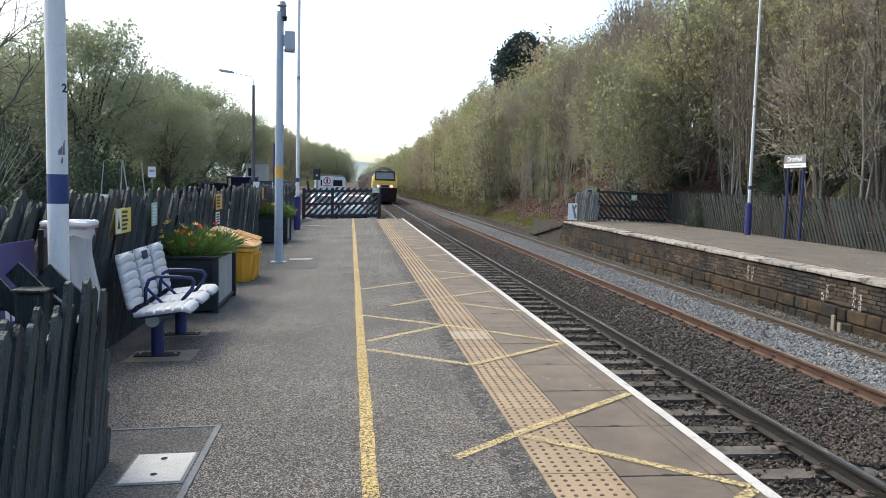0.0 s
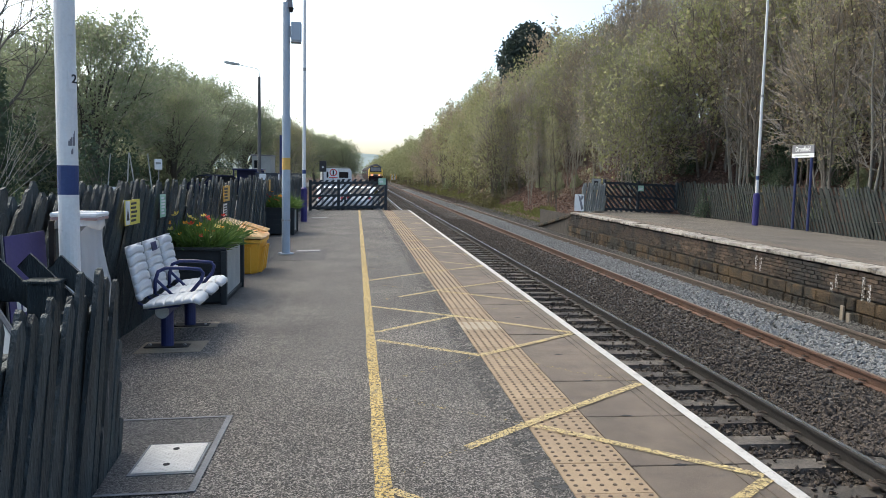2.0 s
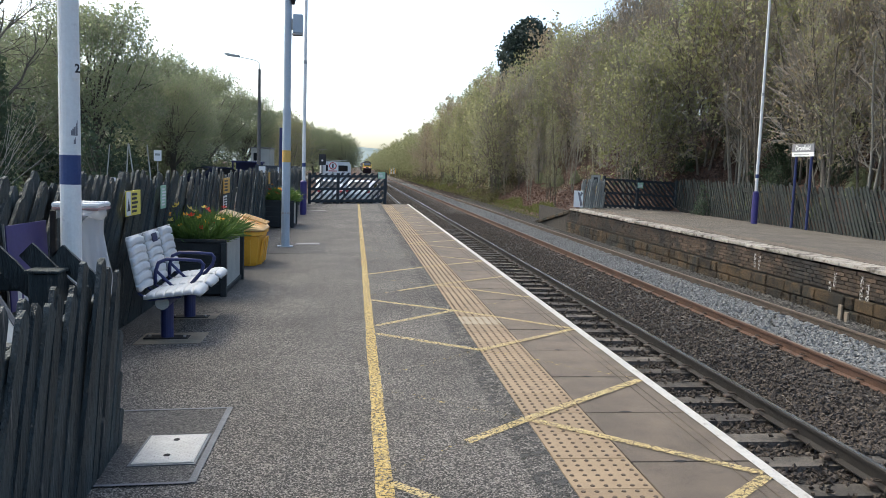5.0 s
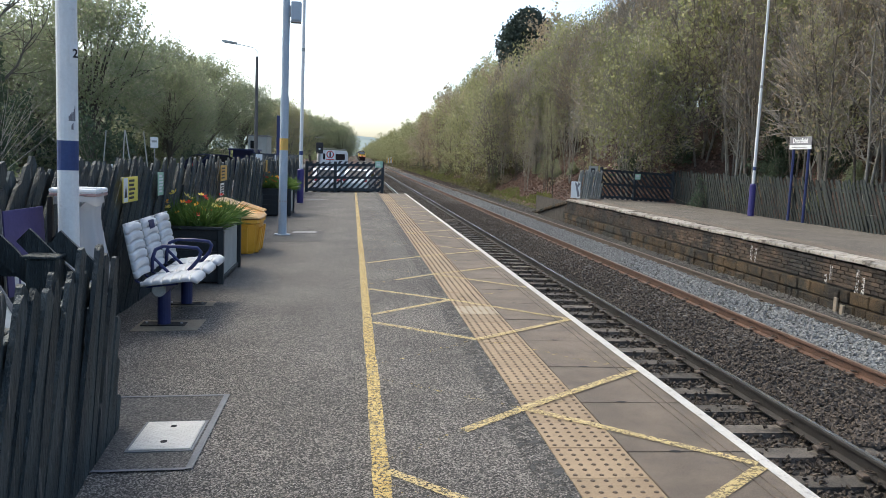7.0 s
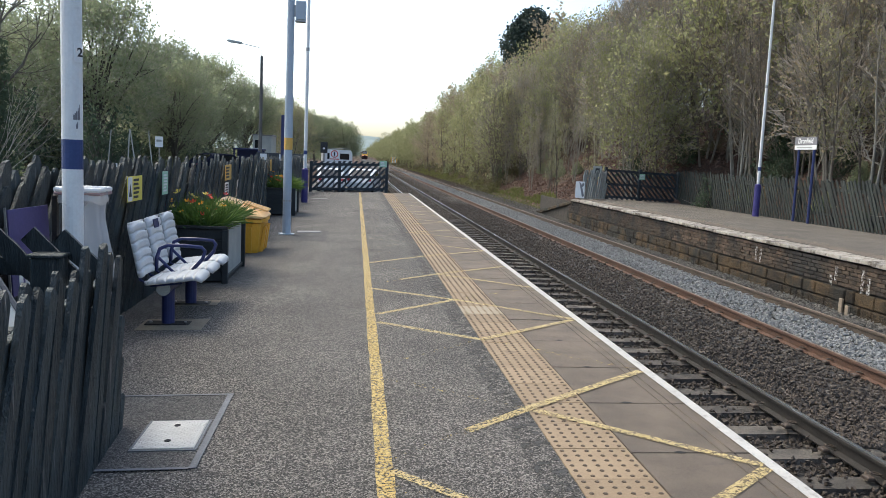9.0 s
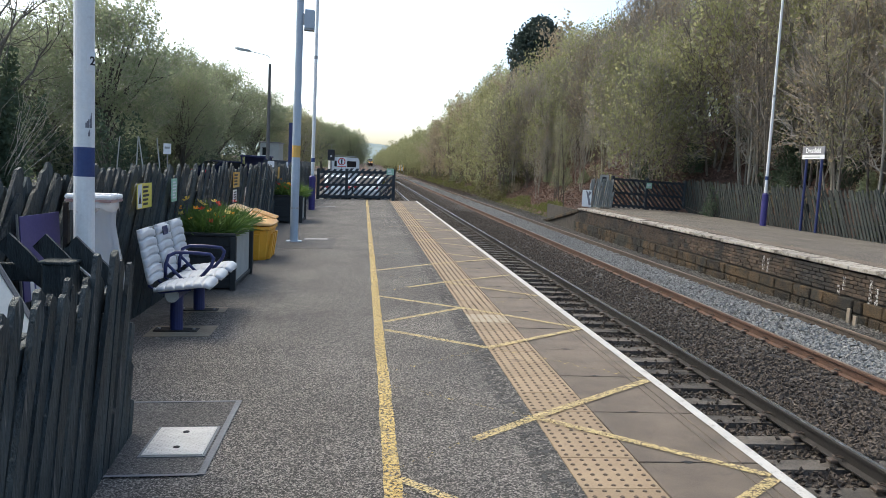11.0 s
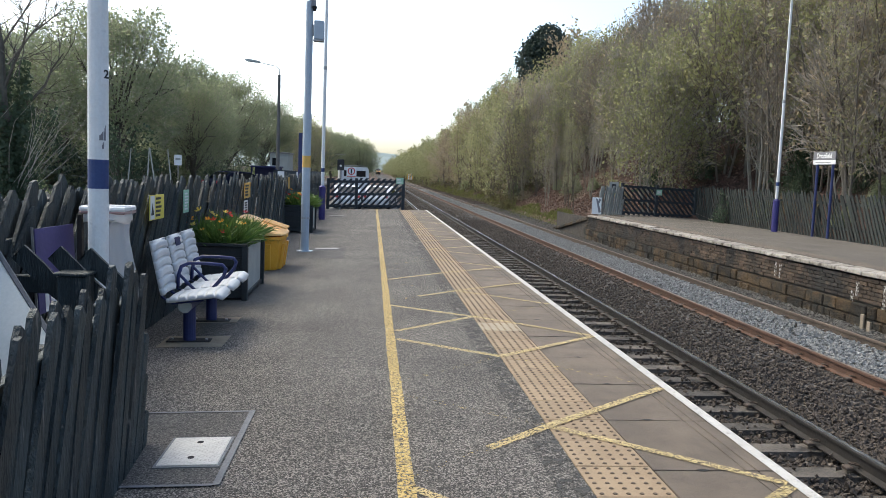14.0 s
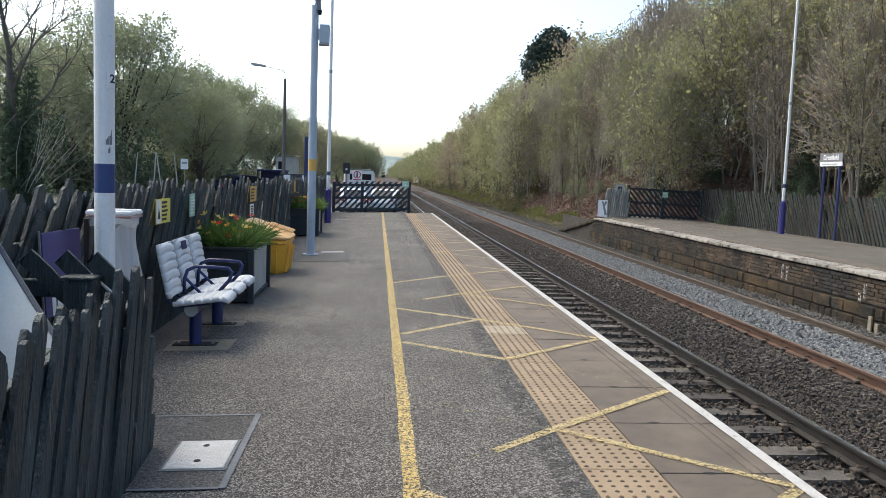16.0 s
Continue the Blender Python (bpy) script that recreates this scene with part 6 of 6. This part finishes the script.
def evergreen(seed, height, radius, n, material, tip=0.35):
    """A dense conifer: a trunk and flat drooping sprays of needles."""
    rng = np.random.default_rng(seed)
    wood, green = Grown(), Grown()
    wood.tube([np.array((0, 0, z)) for z in np.linspace(-0.3, height * 0.97, 6)], 0.22, 0.03, 7)
    for k in range(n):
        f = rng.uniform(0.06, 1.0)
        if tip < 0.1:  # an old, blunt-headed tree
            prof = radius * math.sqrt(max(0.0, 1 - (max(0.0, f - 0.62) / 0.38) ** 2.4)) * (0.93 + 0.07 * math.sin(f * 9 + seed))
        else:
            prof = radius * (min(1, (1 - f) / (1 - tip)) ** 0.6) * (0.75 + 0.25 * math.sin(f * 9 + seed))
        a = rng.uniform(0, 2 * math.pi)
        rr = prof * math.sqrt(rng.uniform(0.35, 1.0)) * (0.86 + 0.14 * math.sin(a * 3 + f * 14))
        p = np.array((math.cos(a) * rr, math.sin(a) * rr, f * height))
        for q in range(6):
            green.leaf(p + rng.normal(size=3) * 0.22, rng.uniform(0.12, 0.26), rng)
    return wood.mesh(BARK_DARK), None, green.mesh(material)


def shrub(seed, n, r, h, size, material):
    rng = np.random.default_rng(seed)
    fine, green = Grown(), Grown()
    for k in range(26):
        a = rng.uniform(0, 6.28)
        fine.tube(bent(np.array((0, 0, -0.1)), np.array((math.cos(a) * 0.7, math.sin(a) * 0.7, 1)), h * rng.uniform(0.6, 1.1), rng, 4, 0.2, 0.05), 0.018, 0.004, 3)
    for k in range(n):
        a, b = rng.uniform(0, 6.28), rng.uniform(0, 1)
        rad = r * math.sqrt(rng.uniform(0.1, 1)) * (0.8 + 0.3 * math.sin(a * 3 + seed)) * (1 - 0.45 * b)
        green.leaf(np.array((math.cos(a) * rad, math.sin(a) * rad, b * h * (0.8 + 0.25 * math.sin(a * 2 + seed)))), size * rng.uniform(0.6, 1.3), rng)
    return None, fine.mesh(TWIG), green.mesh(material)


def build_trees():
    budding = [spreading(k, 8.6, 2.5, 800, 4, 0.115, LEAF_SPRING, BARK_PALE if k % 2 else BARK, 3, 0.065, 34, 0.5, 0.021, 0.7, (0.5, 1.3), 0.16) for k in (1, 2, 3)]
    bare = [spreading(k, 8.8, 2.3, 800, 2, 0.095, LEAF_BUD, BARK_PALE if k % 2 else BARK, 4, 0.055, 44, 0.5, 0.023, 0.8, (0.6, 1.5), 0.12) for k in (11, 12, 13)]
    slender = [tree_kind(k, BARK_PALE if k % 2 else BARK, TWIG, LEAF_SPRING if k == 14 else LEAF_BUD, height=11, stems=3, spread=1.6, bough=15, sub=5, twig=3, leaves=1 + 2 * (k == 14), leaf_size=0.06, trunk_r=0.06, start=0.2, stem_lean=0.07, wander=0.035, up=1.1) for k in (14, 15, 16, 17)]
    light = [tree_kind(s, BARK, TWIG, LEAF_SPRING if s % 2 else LEAF_BUD, height=9, stems=2, spread=2.5, bough=12, sub=5, twig=3, leaves=4, leaf_size=0.13, cluster=0.22) for s in (21, 22)]
    big = [spreading(k, 11, 4.8, 3200, 6, 0.1, LEAF_GREEN) for k in (31, 32)]
    fresh = tree_kind(41, BARK, TWIG, LEAF_BRIGHT, height=12, stems=2, spread=3.2, bough=14, sub=7, twig=4, leaves=4, leaf_size=0.11, trunk_r=0.16, cluster=0.16)
    skeleton_tree = tree_kind(51, BARK_DARK, BARK_DARK, LEAF_BUD, height=12, stems=1, spread=5.0, bough=11, sub=7, twig=5, leaves=0, leaf_size=0.05, trunk_r=0.26, start=0.33, up=1.3, wander=0.09, twig_w=2.4)
    fine_bare = tree_kind(52, BARK, TWIG, LEAF_BUD, height=12, stems=2, spread=3.0, bough=14, sub=7, twig=5, leaves=0, leaf_size=0.05, trunk_r=0.13, up=1.3, twig_w=1.8)
    bush = [shrub(61, 1500, 1.5, 2.0, 0.09, LEAF_GREEN), shrub(62, 1500, 1.6, 2.4, 0.08, LEAF_DARK)]
    bramble = shrub(63, 900, 1.3, 1.3, 0.07, LEAF_BUD)
    rng = random.Random(77)
    g = "trees on the railway bank"
    # the bank: rows of slim trees, thinning into the distance
    for row, off in enumerate((1.5, 3.3, 5.4, 8.2, 11.8)):
        y = 24 + row * 1.3
        while y < 150:
            foot = 13.2 - 3.7 * smooth_step(34, 41, y)
            x = foot + off + rng.uniform(-0.9, 0.9) + (2.0 if y < 36 and row == 0 else 0)
            near = y < 75
            if (row == 0 and 39 < y < 62) or (row == 1 and 40 < y < 58):  # open slope of fallen leaves
                y += 2.5
                continue
            tall = 0.62 + 0.10 * row + rng.uniform(-0.1, 0.14)
            if y < 36:
                kind, lab = rng.choice(slender + slender + bare[:1]), "slender bare brown tree with a pale trunk and fine twigs"
            elif rng.random() < (0.55 if y > 42 else 0.75):
                kind, lab = rng.choice(budding if near else light[:1]), "slim multi-stemmed tree with yellow-green spring buds"
            else:
                kind, lab = rng.choice(bare if near else light[1:]), "slim multi-stemmed tree with brown budding twigs"
            plant_tree(kind, x, y, tall * (1.12 if y < 40 else 1.0 if y < 55 else 1.0 + 0.3 * smooth_step(55, 80, y)), rng.uniform(0, 360), lab, g, stretch=rng.uniform(0.95, 1.2))
            y += rng.uniform(2.3, 3.5) * (1 if near else 1.35) * (1 + 0.12 * row)
    for k in range(15):  # thin saplings on the open slope
        y = rng.uniform(38.5, 64)
        x = 13.2 - 3.7 * smooth_step(34, 41, y) + rng.uniform(0.8, 4.2)
        plant_tree(slender[k % 4], x, y, rng.uniform(0.3, 0.5), rng.uniform(0, 360), "thin bare sapling on a slope of fallen leaves", "saplings on the slope", stretch=rng.uniform(1.0, 1.4))
    # taller trees behind
    plant_tree(fresh, 23.5, 54, 1.0, 20, "tall tree with fresh bright green leaves", "tall trees")
    plant_tree(fresh, 21.0, 47, 0.9, 140, "tall tree with fresh bright green leaves", "tall trees")
    for x, y, s in ((19.5, 41, 1.1), (22, 36, 1.2), (26, 50, 1.3), (18.5, 33, 1.05)):
        plant_tree(budding[int(x) % 3], x, y, s * 1.15, x * 30, "tall yellow-green budding tree", "tall trees")
    for x, y, s in ((21.5, 68, 1.0), (24, 62, 1.1), (20.5, 29, 1.0), (19.5, 26, 0.95), (26, 38, 1.2), (22.5, 25, 1.1)):
        plant_tree(fine_bare, x, y, s, y * 17, "tall bare tree with a haze of fine twigs", "tall trees")
    plant_tree(evergreen(71, 14.6, 3.9, 4200, LEAF_CONIFER, 0.05), 18.4, 92, 1.0, 0, "dark blue-green conifer above the bank", "conifers", name="conifer")
    plant_tree(evergreen(72, 16, 2.6, 800, LEAF_CONIFER), 24.0, 46, 1.0, 0, "tall dark conifer behind the green trees", "conifers", name="conifer")
    # ground cover along the bank
    for k in range(110):
        y = rng.uniform(18, 60) if k % 2 else rng.uniform(60, 150)
        if 39 < y < 60 and k % 3:
            continue
        foot = 13.2 - 3.7 * smooth_step(34, 41, y)
        x = foot + rng.uniform(0.9, 4.5)
        kind, lab = rng.choice(((bramble, "low brown bramble on the bank"), (bush[1], "dark ivy-clad bush on the bank"), (bush[0], "small green bush on the bank")))
        plant_tree(kind, x, y, rng.uniform(0.35, 0.7), rng.uniform(0, 360), lab, "bushes on the bank", name="bush")
    for k in range(34):
        plant_tree(slender[k % 4], rng.uniform(15.2, 22), rng.uniform(23, 41), rng.uniform(0.7, 1.0), rng.uniform(0, 360), "slender bare tree with a straight pale trunk", g, stretch=rng.uniform(1.0, 1.2))
    for k in range(30):
        kind, lab = rng.choice(((bramble, "brown bramble under the trees"), (bush[1], "dark ivy-clad bush under the trees"), (bush[0], "green bush under the trees")))
        plant_tree(kind, rng.uniform(16.8, 24), rng.uniform(22, 42), rng.uniform(0.7, 1.2), rng.uniform(0, 360), lab, "bushes on the bank", name="bush")
    # left of the line
    for k, (x, y, s, st) in enumerate(((-16.5, 50, 1.0, 1.02), (-21.0, 53, 0.85, 1.0), (-12.9, 55, 0.66, 1.05), (-14.9, 61, 0.86, 1.0), (-14.8, 76, 0.95, 1.0), (-12.4, 86, 0.72, 1.15), (-25.5, 56, 0.95, 1.0), (-20, 68, 0.9, 1.0), (-17.8, 84, 1.0, 1.0), (-11.0, 98, 0.7, 1.1), (-24, 40, 0.62, 1.0))):
        plant_tree(big[k % 2], x, y, s, x * 40, "broad tree coming into dull green leaf", "trees by the car park", stretch=st)
    for x, y, s in ((-8.6, 94, 0.85), (-7.6, 100, 0.75), (-10, 90, 0.8), (-9.2, 104, 0.95)):
        plant_tree(budding[int(y) % 3], x, y, s, y * 13, "thin half-leafed tree beyond the car park", "trees by the car park")
    plant_tree(skeleton_tree, -16.0, 35, 0.95, 40, "bare old tree with a thick ivy-covered trunk", "trees by the car park")
    ivy = shrub(64, 4200, 1.15, 5.6, 0.12, LEAF_DARK)
    for x, y in ((-16.0, 35), (-17.3, 36.5)):
        plant_tree(ivy, x, y, 1.0, 0, "ivy thick on an old trunk", "bushes by the car park", name="ivy")
    for k in range(16):
        plant_tree(bush[k % 2], rng.uniform(-30, -17), rng.uniform(38, 52), rng.uniform(1.1, 1.9), rng.uniform(0, 360), "dark green undergrowth below the trees", "bushes by the car park", name="bush")
    for k in range(16):
        plant_tree(bush[k % 2], rng.uniform(-32, -12.5), rng.uniform(60, 100), rng.uniform(1.6, 2.4), rng.uniform(0, 360), "dark green undergrowth below the trees", "bushes by the car park", name="bush")
    for k in range(34):
        y = rng.uniform(44, 96)
        x = -(11.5 + rng.uniform(0, 2)) - rng.uniform(0, 12)
        plant_tree(rng.choice(bush), x, y, rng.uniform(0.8, 1.6), rng.uniform(0, 360), "dark green undergrowth below the trees", "bushes by the car park", name="bush")
    for x, y, s in ((-3.2, 142, 0.72), (-6.0, 150, 0.78), (-4.2, 158, 0.8), (-8.5, 145, 0.8), (-11, 138, 0.85), (-14, 150, 0.9)):
        plant_tree(big[int(y) % 2], x, y, s, y * 7, "rounded pale green tree beside the line", "trees beside the line")
    # far woods on both sides
    far = [grow(s, height=9, stems=2, spread=3.0, bough=9, sub=4, twig=2, leaves=4, leaf_size=0.2, cluster=0.35) for s in (81, 82)]
    for side, lab in ((1, "distant wood of olive-green trees along the right of the line"), (-1, "distant wood of pale green trees along the line")):
        vs, fs = [], []
        y = 150
        while y < 700:
            for row in range(3):
                x = (10.6 + row * 3.2) if side > 0 else -(6.5 + row * 3.4)
                if side < 0 and y < 175:
                    continue
                x += rng.uniform(-1.2, 1.2)
                s, a = rng.uniform(0.75, 1.15) * (1.0 if side > 0 else 0.8), rng.uniform(0, 6.28)
                z = ground_z(x, y)
                for grown in far[rng.randrange(2)][::2]:
                    v = np.array(grown.v) * s
                    c, sn = math.cos(a), math.sin(a)
                    v = np.stack([v[:, 0] * c - v[:, 1] * sn + x, v[:, 0] * sn + v[:, 1] * c + y, v[:, 2] + z], 1)
                    o = len(vs)
                    vs += v.tolist()
                    fs += [tuple(i + o for i in f) for f in grown.f]
            y += 5.5 if y < 300 else 9
        me = bpy.data.meshes.new("mesh")
        me.from_pydata(vs, [], fs)
        me.materials.append(LEAF_SPRING if side > 0 else LEAF_GREEN)
        tagged(link("far_wood", me), lab, "woodland", kind="stuff")
    vs, fs = [], []
    for k in range(46):  # wood that closes the view down the line
        x, y, s = -60 + k * 2.7 + rng.uniform(-1, 1), 815 + rng.uniform(0, 40), rng.uniform(0.9, 1.4)
        for grown in far[k % 2][::2]:
            v = np.array(grown.v) * s + np.array((x, y, -1.3))
            o = len(vs)
            vs += v.tolist()
            fs += [tuple(i + o for i in f) for f in grown.f]
    me = bpy.data.meshes.new("mesh")
    me.from_pydata(vs, [], fs)
    me.materials.append(LEAF_GREEN)
    tagged(link("far_wood", me), "distant trees across the end of the straight", "woodland", kind="stuff")
    # wooded hill on the horizon, distance haze mixed into its colour
    haze = surface("hill_painted_haze", (0.20, 0.25, 0.25), (0.30, 0.35, 0.33), 0.004, 0.03, 1.0, 0, vary=0)
    xs = np.linspace(-1200, 1200, 49)
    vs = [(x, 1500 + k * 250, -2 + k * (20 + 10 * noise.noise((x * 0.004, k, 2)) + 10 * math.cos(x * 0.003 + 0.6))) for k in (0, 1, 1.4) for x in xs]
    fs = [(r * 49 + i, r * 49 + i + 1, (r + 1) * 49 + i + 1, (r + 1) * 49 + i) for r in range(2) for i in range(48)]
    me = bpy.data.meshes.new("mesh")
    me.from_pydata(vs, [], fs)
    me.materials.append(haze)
    tagged(link("hill", me), "wooded hill on the horizon, blue-green haze painted into its colour", "hill", kind="structure")
    # fallen leaves on the open slope
    lit, rl = Grown(), np.random.default_rng(21)
    for k in range(11000):
        y = rl.uniform(37, 66)
        x = 13.2 - 3.7 * smooth_step(34, 41, y) + 5.5 * rl.uniform()
        lit.leaf(np.array((x, y, ground_z(x, y) + rl.uniform(0.0, 0.06))), rl.uniform(0.04, 0.1), rl)
    tagged(link("leaf_litter", lit.mesh(leafy("fallen_leaves", (0.07, 0.04, 0.028), (0.27, 0.165, 0.125), 0.2))), "drift of red-brown fallen leaves on the bank", "leaf litter", kind="stuff")
    # undergrowth between the cess and the trees
    ug, ru = Grown(), np.random.default_rng(15)
    for k in range(1500):
        y = 62 + 330 * ru.uniform() ** 1.8
        x = 9.3 + 4.0 * ru.uniform() ** 1.3
        z = ground_z(x, y)
        h, w = ru.uniform(0.25, 1.2) * (0.5 + 0.5 * min(1, (x - 9.0))), 0.35 + 0.001 * y
        for q in range(9):
            ug.leaf(np.array((x, y, z)) + np.array((ru.normal() * w, ru.normal() * w, abs(ru.normal()) * h * 0.6)), (0.06 + 0.0007 * y) * ru.uniform(0.7, 1.3), ru)
    tagged(link("undergrowth", ug.mesh(leafy("dull_undergrowth", (0.05, 0.045, 0.022), (0.15, 0.14, 0.065)))), "low brown-green undergrowth at the foot of the bank", "undergrowth", kind="stuff")
    # grass at the foot of the bank
    gr, rg = Grown(), np.random.default_rng(9)
    for k in range(12000):
        y = 38 + 52 * rg.uniform() ** 1.4 if k < 9000 else 90 + 60 * rg.uniform() ** 1.5
        x = rg.uniform(8.9, 10.3) + 0.3 * math.sin(y * 0.7)
        p = np.array((x, y, ground_z(x, y) - 0.02))
        d = rg.normal(size=3) * 0.12
        i = len(gr.v)
        gr.v += [p + np.array((-0.03 - 0.0006 * max(0, y - 90), 0, 0)), p + np.array((0.03 + 0.0006 * max(0, y - 90), 0, 0)), p + np.array((d[0], d[1], rg.uniform(0.1, 0.28) * (1 if y < 90 else 1.8)))]
        gr.f.append((i, i + 1, i + 2))
    tagged(link("bank_grass", gr.mesh(leafy("dull_grass", (0.08, 0.10, 0.03), (0.20, 0.21, 0.07)))), "rough green grass at the foot of the bank", "grass", kind="stuff")


build_trees()


# ---- what moves ----
def motions():
    rows = [(0, 86), (0.5, 103), (1, 119.5), (1.5, 136), (2, 152), (3, 184), (4, 216), (6.5, 292), (9, 366), (12, 455), (16, 573)]
    walk(TRAIN, [(t, pose(2.635, d, RAIL_Z)) for t, d in rows])


motions()
